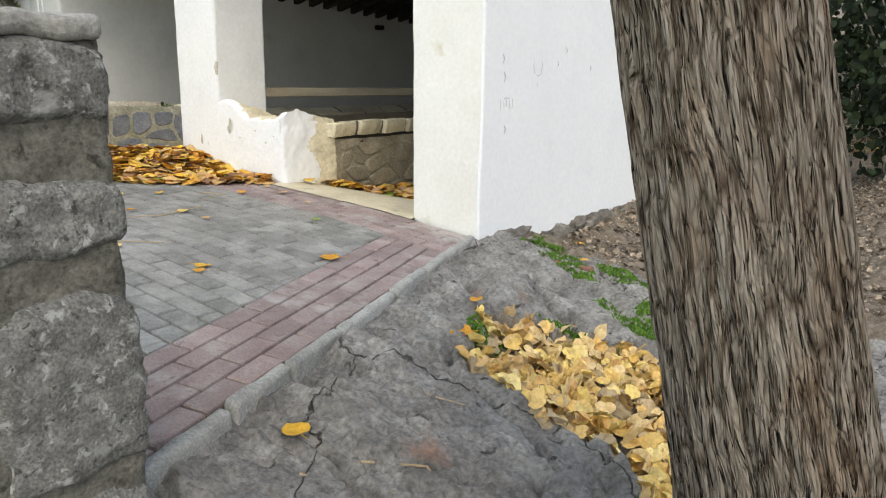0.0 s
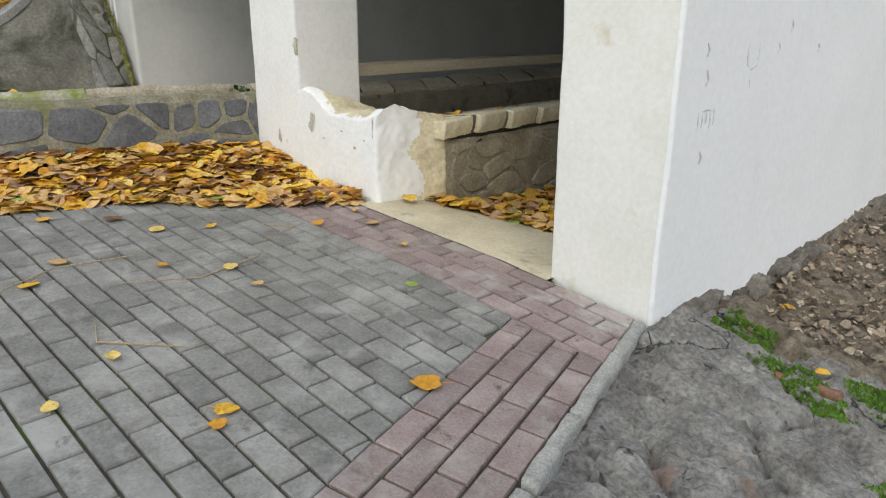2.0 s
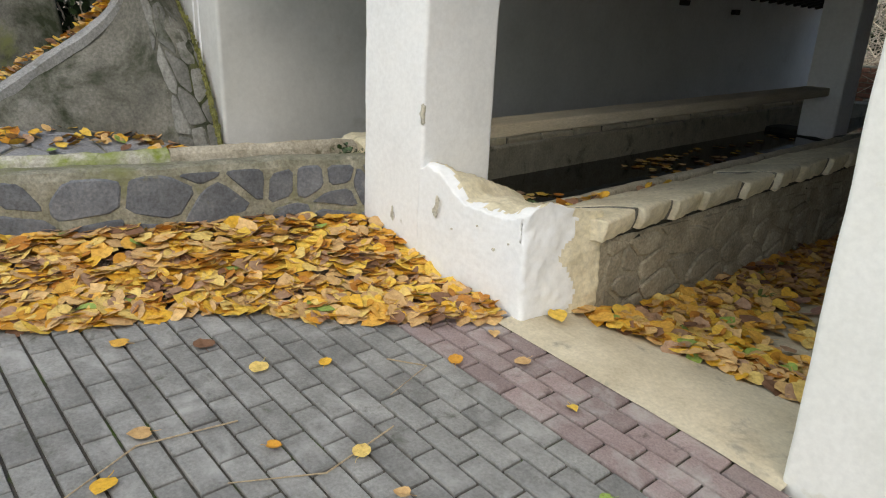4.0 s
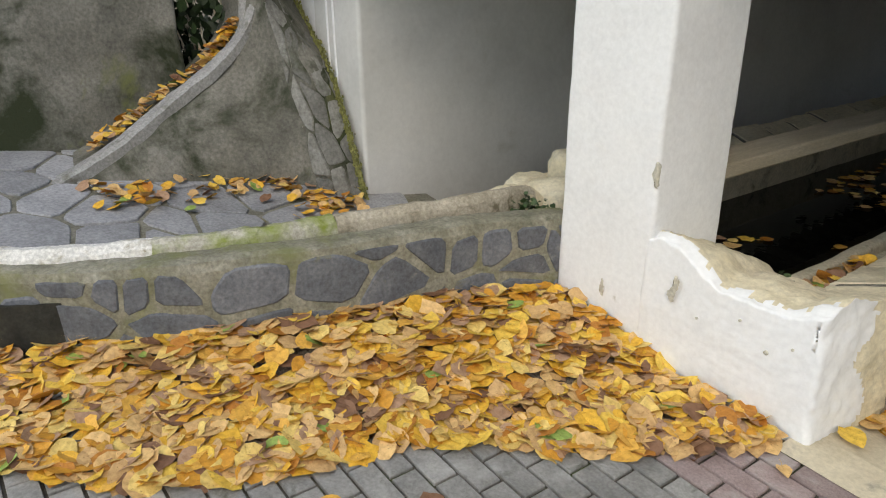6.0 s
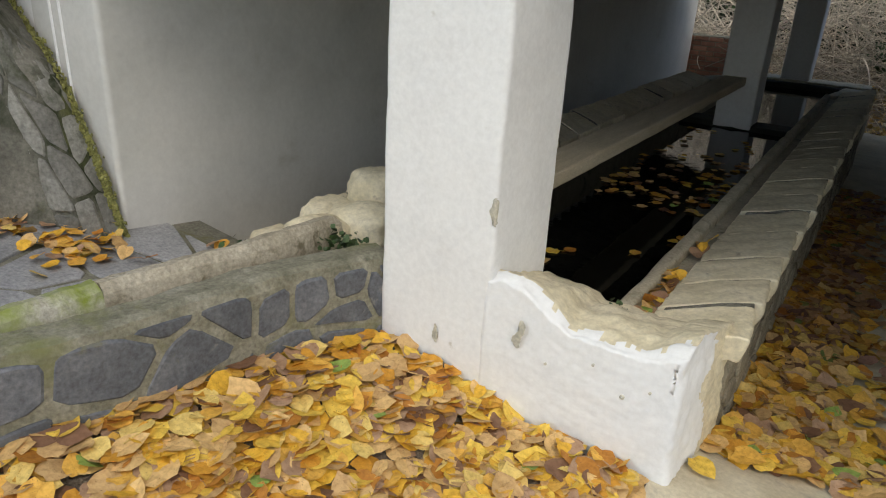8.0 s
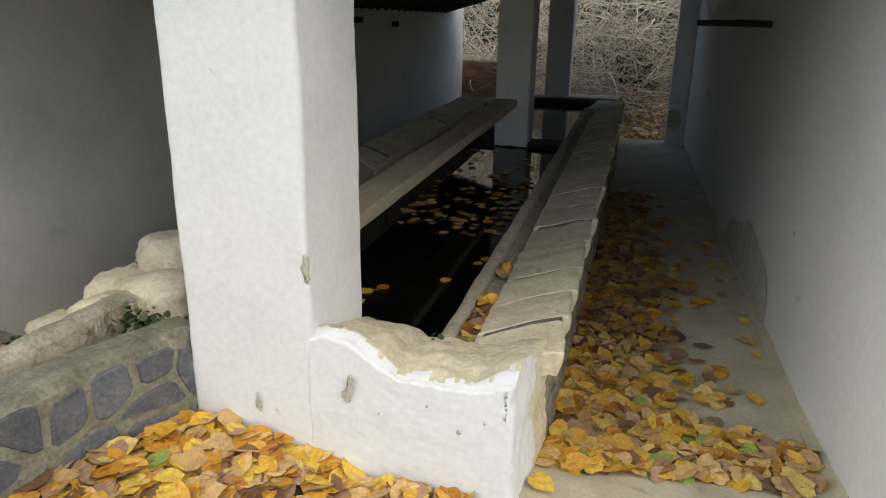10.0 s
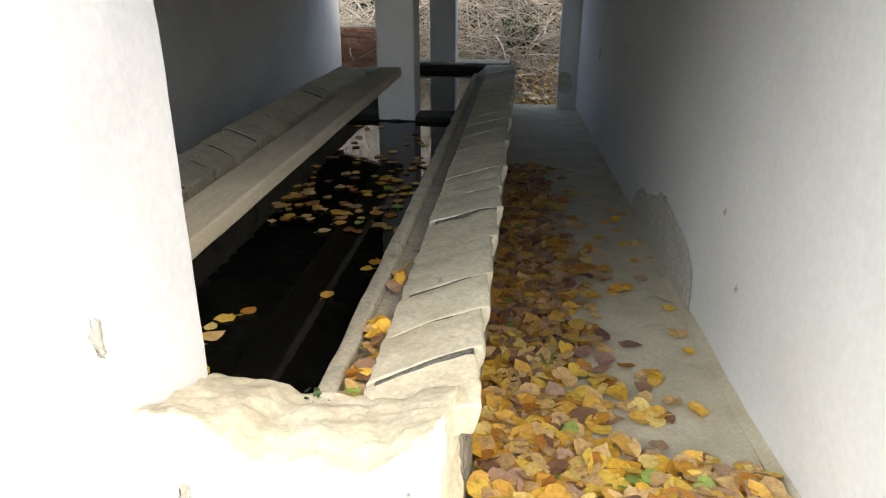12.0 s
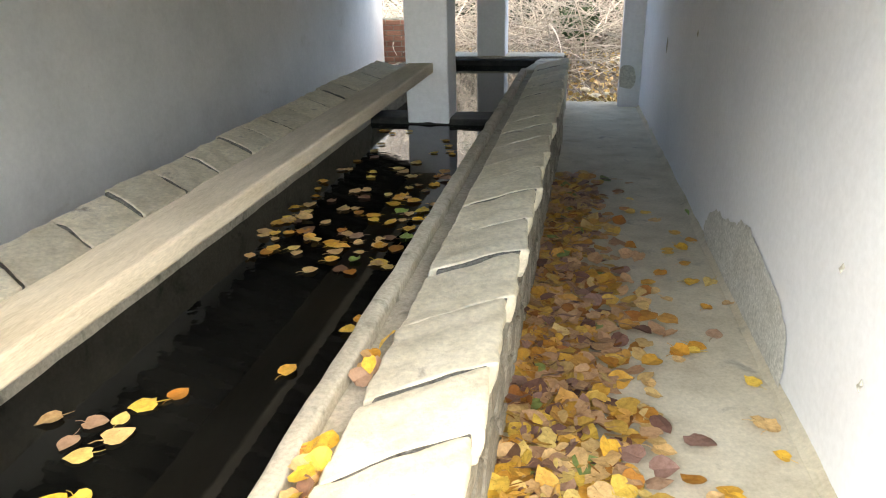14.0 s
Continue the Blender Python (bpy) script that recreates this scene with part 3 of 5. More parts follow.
def ground_z(x, y):
    """The open ground: bedrock beside the kerb, soil along the outer wall, banks behind."""
    d = x - kerb_x(min(y, -0.12))
    z = pave_z(x, y) if y < 0.5 else pave_z(x, 0.5)
    z = max(z, -0.35)
    if -3.2 < x < 1.6 and 0.0 < y < 9.75:
        return -1.0
    if d < 0.02:
        drop = 0.12
        z = z - drop
        if y > 9.6:
            z = -0.5 + 0.33 * max(0.0, y - 10.3) - 0.02
        if x < -1.3 and y < 9.6:
            z = min(z, 0.0)
        return z
    z = pave_z(kerb_x(y), y) if y < 0 else -0.115
    z -= 0.02 + 0.17 * min(d, 1.6) * sd(1.2 - 0.1 * d) + 0.17 * sd((y + 0.15) / 1.2)
    z += 0.13 * max(0.0, min(y - 1.6, 6.0)) * sd((x - 2.2) / 1.8)
    if y > 9.6:
        z = max(z, -0.5 + 0.33 * (y - 10.3))
    h = hollow(x, y)
    if h > 0:
        z -= 0.085 * sd(h * 3.0)
    return z


def rock_z(x, y):
    """The same with broken slabs, ledges and cracks of the bedrock."""
    z = ground_z(x, y)
    d = x - kerb_x(min(y, -0.12))
    if d > 0.02 and y < 3.5:
        k = sd((d - 0.02) / 0.06)
        wx, wy = 0.16 * noise.noise(Vector((x * 2.1, y * 2.1, 3))) + 0.04 * noise.noise(Vector((x * 9, y * 9, 5))), 0.16 * noise.noise(Vector((x * 2.1, y * 2.1, 13))) + 0.04 * noise.noise(Vector((x * 9, y * 9, 15)))
        v = Vector((x * 1.1 + y * 0.4 + wx * 1.6, y * 1.9 + wy * 1.6, 0.4))
        dist, pts = noise.voronoi(v * 1.25)
        gap = dist[1] - dist[0]
        tone = noise.cell_vector(pts[0] * 7.0)
        z += k * (0.03 * (tone.x - 0.3) + 0.05 * (tone.y - 0.5) * (v.x - pts[0].x / 1.25) + 0.05 * (tone.z - 0.5) * (v.y - pts[0].y / 1.25))
        if gap < 0.07:
            z -= k * 0.045 * (1 - gap / 0.07) ** 0.7
        ledge = noise.noise(Vector((x * 2.6 + y, y * 4.6, 2.4))) * 3.6 + 0.6 * noise.noise(Vector((x * 9, y * 13, 6))) + 0.25 * noise.noise(Vector((x * 25, y * 31, 9)))
        z += k * 0.026 * (math.floor(ledge) + sd((ledge % 1.0) * 10.0) - ledge * 0.5)
        z += k * 0.022 * noise.fractal(Vector((x * 9, y * 12, 0)), 0.6, 2.1, 6)
    return z


def spaced(lo, hi, fine, far, growth=1.35):
    """Coordinates fine between lo and hi that widen out to far on both sides."""
    inner = list(np.arange(lo, hi + fine * 0.5, fine))
    out, s, x = [], fine, hi
    while x < far:
        s *= growth
        x += s
        out.append(x)
    back, s, x = [], fine, lo
    while x > -far:
        s *= growth
        x -= s
        back.append(x)
    return back[::-1] + inner + out


# ---- ground ----
gx, gy = spaced(1.66, 4.0, 0.018, 900), spaced(-3.2, 1.6, 0.02, 900)
verts = [(x, y, rock_z(x, y)) for y in gy for x in gx]
w = len(gx)
faces = [(j * w + i, j * w + i + 1, (j + 1) * w + i + 1, (j + 1) * w + i) for j in range(len(gy) - 1) for i in range(w - 1)]
me = mesh_of("ground", verts, faces, True)
me.materials.append(M_ROCK)
me.materials.append(M_SOIL)
for p in me.polygons:
    c = p.center
    soil = c.y > 0.25 + 0.5 * (c.x - 1.9) * 0.4 + 0.25 * noise.noise(Vector((c.x * 3, c.y * 3, 5))) or c.x + 0.9 * noise.noise(Vector((c.x * 0.9, c.y * 0.9, 7))) > 4.5 or c.y - 0.8 * noise.noise(Vector((c.x, c.y, 9))) < -4.4 or c.x < 1.0
    p.material_index = 1 if soil or hollow(c.x, c.y) > 0.1 else 0
    p.use_smooth = p.material_index == 1
ground = tagged(new("ground", me), "grey layered bedrock beside a kerb, running out into soil", "ground", kind="structure")

# ---- right wall ----
wall_right = thing("wall_right", "thick whitewashed masonry wall beside the wash-house passage", "wall", kind="structure")


def wall_inner(y):
    return 1.24 - 0.024 * y


part("wall_body", block((1.24, 0.09, -0.75), (1.715, 9.6, 2.75), 0.14, 0.006, 2.0, 1.0, 0.01,
                        lambda p: (p.x - (0.024 * p.y if p.x < 1.5 else 0.012 * p.y), p.y, p.z)), M_PLASTER_LIT, wall_right)
part("front_face", block((1.243, -0.078, -0.25), (1.735, 0.092, 2.75), 0.08, 0.005, 5.0, 2.0, 0.014,
                         lambda p: (p.x + 0.012 * (0.4 - p.z) * (0 if p.x > 1.5 else 1), p.y, p.z)), M_CREAM, wall_right, "cream-washed end of the wall")
part("outer_render", block((1.718, -0.083, -0.5), (1.742, 9.55, 2.75), 0.1, 0.006, 3.0, 3.0, 0.008,
                           lambda p: (p.x - 0.02 * max(0, p.y), p.y, p.z)), M_PLASTER_LIT, wall_right, "bright white outer plaster")


def patch(parent, put, pts, material, label, seed):
    """A thin flake of bare render with a ragged outline on a wall. pts: outline in the wall's own (along, up)."""
    n, out = 90, []
    for i in range(n):
        p = lerp_line([(a, b, 0) for a, b in pts + [pts[0]]], i / n)
        j = wob((p.x * 3, p.y * 3, seed), 34, 0.03 if max(a for a, b in pts) - min(a for a, b in pts) > 0.3 else 0.006, seed)
        out.append((p.x + j.x, p.y + j.y))
    m = (sum(a for a, b in out) / n, sum(b for a, b in out) / n)
    verts = [put(a, b, 0.004) for a, b in out] + [put(a + (m[0] - a) * 0.1, b + (m[1] - b) * 0.1, 0.0065) for a, b in out] + [put(*m, 0.0065)]
    faces = [(i, (i + 1) % n, n + (i + 1) % n, n + i) for i in range(n)] + [(n + i, n + (i + 1) % n, 2 * n) for i in range(n)]
    return part("bare_patch", mesh_of("patch", verts, faces), material, parent, label)


def on_right(a, b, d):
    return Vector((wall_inner(a) - 0.006 - d, a, b))


patch(wall_right, on_right, [(2.25, -0.2), (2.3, 0.06), (2.75, 0.16), (3.1, 0.2), (3.4, 0.1), (3.9, -0.02), (4.1, -0.22), (3.6, -0.27), (3.0, -0.25)], M_PATCH_PALE, "grey bare render where paint fell off", 3)
# faint worn marks on the outer face: a U-shaped one, a row of short strokes, smudges
def mark(pts, r, material=M_SMUDGE):
    verts, faces = tube([(1.7425 - 0.02 * max(0.0, a), a, b) for a, b in pts], [r * 0.4] + [r] * (len(pts) - 2) + [r * 0.4], 5)
    part("paint_mark", mesh_of("mark", verts, faces), material, wall_right, "faint grey worn mark in the white paint")


UX, UZ = 0.549, 0.824
mark([(UX - 0.05, UZ + 0.08), (UX - 0.058, UZ + 0.02), (UX - 0.045, UZ - 0.03), (UX, UZ - 0.05), (UX + 0.045, UZ - 0.035), (UX + 0.058, UZ + 0.02), (UX + 0.06, UZ + 0.06)], 0.004)
mark([(UX - 0.015, UZ - 0.075), (UX, UZ - 0.1), (UX + 0.012, UZ - 0.13)], 0.004)
LX, LZ = 0.173, 0.606
for k in range(5):
    mark([(LX + 0.034 * (k - 2), LZ + 0.035 - 0.01 * (k % 2)), (LX + 0.034 * (k - 2) + 0.004, LZ), (LX + 0.034 * (k - 2), LZ - 0.035 + 0.012 * (k % 3))], 0.0035)
mark([(LX - 0.03, LZ + 0.036), (LX, LZ + 0.04), (LX + 0.04, LZ + 0.036)], 0.003)
for a, b, h in ((0.12, UZ + 0.04, 0.05), (0.14, UZ - 0.06, 0.06), (0.16, LZ - 0.14, 0.05), (UX + 0.28, UZ + 0.03, 0.04), (UX + 0.4, UZ + 0.12, 0.05), (1.36, 0.84, 0.04)):
    mark([(a, b - h / 2), (a + 0.01, b), (a - 0.004, b + h / 2)], 0.006)
for a, b, h in ((3.4, 0.62, 0.26), (3.48, 0.58, 0.14), (3.36, 0.5, 0.1)):
    mark([(a + 0.05, b + h / 2), (a + 0.03, b), (a, b - h / 4), (a - 0.01, b - h / 2)], 0.012, M_PATCH)
for a, b, h in ((6.9, 0.62, 0.16), (5.2, 0.9, 0.05), (1.6, 0.25, 0.05), (1.9, 0.5, 0.04)):
    verts, faces = tube([(wall_inner(a) - 0.0075, a + 0.008 * math.sin(k * 2.0), b + h * (k / 3 - 0.5)) for k in range(4)], [0.001, 0.008, 0.007, 0.001], 4)
    part("paint_scuff", mesh_of("scuff", verts, faces), M_PATCH, wall_right, "grey scuff in the white paint")
# crumbled foot of the outer wall
rng = random.Random(5)
for i in range(46):
    y = 0.15 + i * 0.085 + rng.random() * 0.05
    r = 0.035 + 0.075 * rng.random() ** 2
    z = ground_z(1.78, y) + 0.01
    part("foot_stone", boulder((1.735 - 0.02 * y, y, z), (r * 0.7, r * 1.4, r * (0.7 if y > 0.7 else 0.35)), i * 1.7, 0.7), M_FOOT, wall_right)

# ---- left wall ----
wall_left = thing("wall_left", "whitewashed side wall of the wash-house, damp at its foot", "wall", kind="structure")
part("wall_body", block((-3.3, -0.1, -0.75), (-2.75, 10.3, 1.62), 0.16, 0.008, 1.6, 4.0, 0.018, lambda p: (p.x, p.y, p.z * (1 + (6.0 - p.y) * 0.0185) if p.z > 0 else p.z)), M_PLASTER_DIM, wall_left)
part("front_face", block((-4.6, -0.095, -0.1), (-3.25, 0.06, 1.62), 0.12, 0.006, 3.0, 5.0, 0.03), M_PLASTER, wall_left)
for k, x in enumerate((-3.02, -3.1)):
    v, f = tube([(x, -0.104, 0.2), (x - 0.012, -0.106, 0.9), (x - 0.02, -0.105, 1.6)], [0.007, 0.008, 0.008], 6)
    part("drip_ridge", mesh_of("ridge", v, f), M_PLASTER, wall_left)
for y, z in ((4.22, 1.43), (5.5, 1.4), (6.7, 1.32)):
    stub = part("timber_stub", block((-2.76, y - 0.07, z - 0.03), (-2.69, y + 0.07, z + 0.03), 0.035, 0.004, 20, y, 0.012), M_DARKWOOD)
    tagged(stub, "short dark timber end set in the whitewashed wall", "timber end", "timber ends in the wall")

# ---- roof ----
RIDGE = (-0.9, 2.1)


def roof_z(x):
    """One slope, low over the left wall."""
    return 1.56 + (x + 2.75) * 0.29


rv, rf = [], []


def add_box(lo, hi, f=None):
    o = len(rv)
    for x in (lo[0], hi[0]):
        for y in (lo[1], hi[1]):
            for z in (lo[2], hi[2]):
                rv.append((x, y, z + (f(x) if f else 0)))
    rf.extend([tuple(o + i for i in q) for q in ((0, 1, 3, 2), (4, 6, 7, 5), (0, 4, 5, 1), (2, 3, 7, 6), (0, 2, 6, 4), (1, 5, 7, 3))])


for a, b in ((-3.95, RIDGE[0]), (RIDGE[0], 1.98)):
    add_box((a, -0.35, 0.02), (b, 9.45, 0.07), roof_z)
    for i in range(39):
        y = -0.25 + i * 0.245
        add_box((a + 0.3, y, -0.06), (b, y + 0.07, 0.02), roof_z)
add_box((RIDGE[0] - 0.08, -0.35, 1.85), (RIDGE[0] + 0.08, 9.45, 2.05))
rv = [(x, y, z + (6.0 - y) * 0.03) for x, y, z in rv]
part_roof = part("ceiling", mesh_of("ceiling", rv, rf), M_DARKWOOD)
tagged(part_roof, "dark boarded roof underside on close rafters", "ceiling", kind="structure")
roof = tagged(new("roof", sheet(60, 40, lambda u, v: Vector((-4.0 + 6.0 * u, -0.4 + 9.9 * v, roof_z(-4.0 + 6.0 * u) + 0.1 + (6.0 - (-0.4 + 9.9 * v)) * 0.03 + 0.03 * abs(math.sin(u * 60)))))), "pitched clay tile roof of the wash-house", "roof", kind="structure")
roof.data.materials.append(M_ROOF)
pole = part("wooden_pole", mesh_of("pole", *tube([(1.2, 3.57, 1.5), (0.95, 3.56, 1.505), (0.66, 3.55, 1.5)], [0.022, 0.024, 0.02], 8)), M_DARKWOOD)
tagged(pole, "dark wooden pole end jutting from the passage wall", "pole")

# ---- passage floor ----
def passage_z(x, y):
    k = sd(y / 0.7)
    return (pave_z(x, 0) + 0.004) * (1 - k) + floor_z(y) * k


floor_me = sheet(26, 140, lambda u, v: Vector((0.02 + 1.3 * u, 0.05 + 9.75 * v, passage_z(0.02 + 1.3 * u, 0.05 + 9.75 * v) + 0.006 * noise.noise(Vector((u * 8, v * 60, 3))))))
tagged(part("floor", floor_me, M_CONCRETE), "pale worn concrete passage floor strewn with leaves", "floor", kind="structure")
tagged(part("floor_left", sheet(6, 40, lambda u, v: Vector((-2.8 + 0.9 * u, 0.3 + 9.4 * v, -0.2 - 0.02 * v * 9))), M_CONCRETE), "shaded concrete strip behind the trough", "floor", kind="structure")

part("fillet", sweep([(wall_inner(y) - 0.02, y, passage_z(1.15, y)) for y in (0.1, 0.6, 1.2, 2.0, 3.0, 4.5, 6.0, 9.3)], [(0.03, -0.02), (0.03, 0.04), (0.012, 0.026), (-0.004, 0.01), (-0.02, 0.002), (-0.02, -0.02)], 160, 0.006, 3), M_CONCRETE, wall_right, "lime fillet along the wall's foot")

# ---- pier and low front wall ----
pillar = thing("pillar", "whitewashed square pillar with chipped edges", "pillar", kind="structure")
part("shaft", block((-1.152, -0.028, -0.1), (-0.664, 0.44, 2.15), 0.055, 0.005, 5, 6.0, 0.014,
                    lambda p: (p.x + (0.012 * (p.z - 0.9) if p.x < -0.9 else 0.004 * (p.z - 0.9)), p.y, p.z)), M_PLASTER, pillar)
chip = block((-0.695, -0.034, 0.75), (-0.662, -0.012, 0.85), 0.02, 0.006, 30, 9, 0.01, lambda p: (p.x + 0.02 * abs(p.z - 0.8) / 0.05 * (1 if p.x < -0.68 else 0), p.y, p.z))
part("chipped_spot", chip, M_PATCH, pillar, "grey render bared by a chip")
low_wall = thing("low_wall", "whitewashed low front wall of the wash trough", "wall", kind="structure")


def low_top(x, y):
    """A lump of stone beside the pillar, a dip, and a slightly raised corner; all fall back towards the water."""
    f = sd((y - 0.01) / 0.15)
    start, width = -0.56 + 0.1 * f, 0.24 - 0.16 * f
    z = 0.565 - 0.115 * (1 - 0.35 * f) * sd((x - start) / width) + 0.05 * sd((x + 0.1) / 0.13)
    z -= (0.38 - 0.1 * sd((x - start) / width)) * max(0.0, y - 0.03)
    z -= 0.018 * sd((0.03 - y) / 0.05)
    return z + 0.018 * noise.noise(Vector((x * 9, y * 9, 4))) + 0.014 * noise.noise(Vector((x * 26, y * 26, 7)))


def low_shape(p):
    x, y, z = p
    if z > 0.99:
        return (x + (0.045 * y / 0.44 if x > 0 else 0), y, low_top(x, y))
    t = (z + 0.12) / 1.12
    bulge = 0.006 * math.sin(t * 3.1)
    if x > 0.02:
        x += 0.045 * y / 0.44 - 0.02 * t + 0.012 + 0.012 * noise.noise(Vector((y * 11, z * 4, 3))) + 0.008 * noise.noise(Vector((y * 30, z * 12, 8)))
    if y < 0:
        y -= bulge + 0.006 * (1 - t)
    return (x, y, -0.12 + t * (low_top(x, y) + 0.12))


me = block((-0.69, -0.027, -0.12), (0.05, 0.45, 1.0), 0.017, 0.0045, 5, 7.0, 0.014, low_shape)
me.materials.append(M_PLASTER)
me.materials.append(M_SLAB)
for f in me.polygons:
    c = f.center
    if f.normal.z > 0.55 and c.y > 0.025 + 0.06 * noise.noise(Vector((c.x * 11, c.y * 11, 3))) + 0.03 * noise.noise(Vector((c.x * 40, c.y * 40, 5))) or (c.x > 0.03 and c.y > 0.24 + 0.12 * noise.noise(Vector((c.z * 6, 2, 3))) + 0.05 * noise.noise(Vector((c.z * 25, c.y * 25, 3)))):
        f.material_index = 1
part("body", me, M_PLASTER, low_wall, "white plaster worn off along the stone top")
patch(low_wall, lambda a, b, d: Vector((a, -0.04 - d, b)), [(-0.555, 0.37), (-0.535, 0.39), (-0.525, 0.44), (-0.505, 0.42), (-0.515, 0.385), (-0.525, 0.33), (-0.55, 0.34)], M_PATCH, "grey bare render", 5)
patch(low_wall, lambda a, b, d: Vector((a, -0.031 - d, b)), [(-0.9, 0.24), (-0.888, 0.3), (-0.876, 0.27), (-0.88, 0.22)], M_PATCH, "grey bare render", 6)

for x, z, r in ((-0.137, 0.28, 0.009), (-0.42, 0.3, 0.005), (-0.25, 0.36, 0.005), (-0.05, 0.33, 0.005)):
    verts, faces = tube([(x, -0.03, z), (x, -0.039, z), (x, -0.0405, z)], [r, r, r * 0.3], 8)
    part("paint_pit", mesh_of("pit", verts, faces), M_PATCH, low_wall, "small grey pit in the plaster")
# ---- wash trough ----
trough = thing("wash_trough", "long stone wash trough with sloping scrubbing slabs and dark water", "trough", kind="structure")


def trough_side(sign):
    """One long side; sign +1 beside the passage, -1 beside the left wall."""
    def mx(x):
        return x if sign > 0 else -1.83 - x
    def put(lo, hi, **k):
        a, b = sorted((mx(lo[0]), mx(hi[0])))
        return block((a, lo[1], lo[2]), (b, hi[1], hi[2]), **k)
    part("side_wall", put((-0.29, 0.44, -0.7), (0.09, 7.25, 0.292), step=0.12, amp=0.008, s=5, seed=sign), M_RUBBLE, trough)
    part("rim", put((-0.352, 0.43, -0.4), (-0.287, 7.1, 0.365), step=0.04, amp=0.009, s=6, seed=2 + sign, bevel=0.012), M_RIM, trough, "thin mortar rim along the water")
    # Near-black bed puts the shade and grime of the slab gaps into colour.
    part("joint_bed", put((-0.19, 0.5, 0.22), (0.085, 7.05, 0.325), step=0.12, amp=0.006, s=7, seed=5 + sign), M_JOINT, trough, "dark bed with the slab gaps' shade in its colour")
    part("channel_floor", put((-0.289, 0.43, 0.2), (-0.185, 7.08, 0.315), step=0.05, amp=0.006, s=9, seed=8 + sign, bevel=0.004), M_RIM, trough, "pale mortar channel between rim and slabs")
    rng = random.Random(40 + sign)
    y, i = 0.4, 0
    first = (0.3, 0.29, 0.31, 0.42, 0.4, 0.36)
    while y < 7.05:
        ln = first[i] if sign > 0 and i < 6 else 0.3 + 0.12 * rng.random()
        lift, th, skew = 0.003 * rng.random(), 0.1 + 0.02 * rng.random(), 0.17 + 0.03 * rng.random()
        nose = 0.012 + 0.02 * rng.random()
        def shape(p, y=y, ln=ln, lift=lift, skew=skew, nose=nose):
            f = (p.x + 0.2) / 0.355
            t = (p.y - y) / ln
            out = sd((f - 0.55) / 0.45)
            z = p.z + 0.06 * f + lift + (0.002 + 0.006 * out) * (t - 0.5) - 0.022 * sd((f - 0.82) / 0.18)
            z += 0.005 * noise.noise(Vector((p.x * 9, p.y * 9, sign)))
            x = p.x + nose * out * (1.3 - 1.2 * t) - 0.025 * out * sd((0.34 - p.z) / 0.08) + 0.008 * noise.noise(Vector((p.y * 14, p.z * 14, 2.0 * sign)))
            return (mx(x), p.y - skew * (1 - f) * 1.15 + 0.05 * out * noise.noise(Vector((y * 3, f * 3, 5))) - 0.02 * f * t, z)
        me = block((-0.2, y + 0.008, 0.265), (0.125, y + ln - 0.009, 0.265 + th), 0.022, 0.005, 13, 3.1 * i + sign, 0.007, shape)
        if sign < 0:
            me.flip_normals()
        part("scrubbing_slab", me, M_SLAB, trough, "" if i else "pale sloping limestone slab")
        if i:
            me = block((-0.17, y - 0.012, 0.265), (0.1, y + 0.012, 0.265 + th - 0.006), 0.03, 0.004, 13, 2.3 * i + sign, 0.003, shape)
            if sign < 0:
                me.flip_normals()
            part("joint_mortar", me, M_POSTMORTAR, trough)
        y += ln
        i += 1


def far_side(a, b, name):
    """The lower far length of a side, falling to the end wall."""
    part(name, block((a, 7.04, -0.7), (b, 9.3, 0.36), 0.07, 0.012, 9, a, 0.02, lambda p: (p.x, p.y, p.z - (0.19 * (p.y - 7.04) / 2.26 if p.z > 0 else 0))), M_RIM, trough, "worn lower end of the trough's side")


far_side(-0.32, 0.06, "far_side")
far_side(-1.89, -1.51, "far_side")
trough_side(1)
trough_side(-1)
# rubble of the outer side
polys = cells(6.6, 0.62, 0.22, 1.5, 11, 0.012, 1.15, 0.2)
stones(trough, "rubble_stone", polys, lambda u, v, d: Vector((0.088 + d + 0.02 * (0.5 - v), 0.5 + u, -0.33 + v - 0.03 * u)), 0.013, M_RUBBLE, 0.012, 100)
part("cross_wall", block((-1.55, 5.385, -0.4), (-0.29, 5.72, 0.19), 0.08, 0.012, 8, 21, 0.02), M_WETSTONE, trough, "black wet cross wall")
part("end_wall", block((-1.9, 9.2, -0.6), (0.02, 9.68, 0.165), 0.08, 0.012, 8, 22, 0.02), M_WETSTONE, trough, "black wet end rim")
part("end_coping", block((-1.9, 9.27, 0.163), (0.0, 9.7, 0.2), 0.06, 0.008, 8, 24, 0.015), M_RIM, trough, "pale mortar coping at the far end")
part("basin_floor", block((-1.55, 0.4, -0.5), (-0.29, 9.25, -0.35), 0.3, 0.01, 3, 23), M_WETSTONE, trough)
for lo, hi, level in ((0.43, 5.4, 0.14), (5.7, 9.22, 0.085)):
    tagged(part("water", sheet(20, 60, lambda u, v: Vector((-1.52 + 1.2 * u, lo + (hi - lo) * v, level))), M_WATER), "still dark water in the trough", "water", kind="structure")

for name, y0, y1, x0, x1, top in (("pillar", 5.38, 5.74, -1.15, -0.79, 0.15), ("pillar", 9.3, 9.66, -1.16, -0.78, 0.05)):
    ob = part(name, block((x0, y0, top), (x1, y1, 2.15), 0.09, 0.005, 5, y0, 0.012), M_PLASTER_IN)
    tagged(ob, "whitewashed square pillar standing in the trough" if y0 < 9 else "whitewashed square pillar at the far opening", "pillar", kind="structure")
ob = part("pilaster", block((0.74, 9.35, -0.7), (1.1, 9.62, 2.7), 0.09, 0.005, 5, 31, 0.012), M_PLASTER_IN)
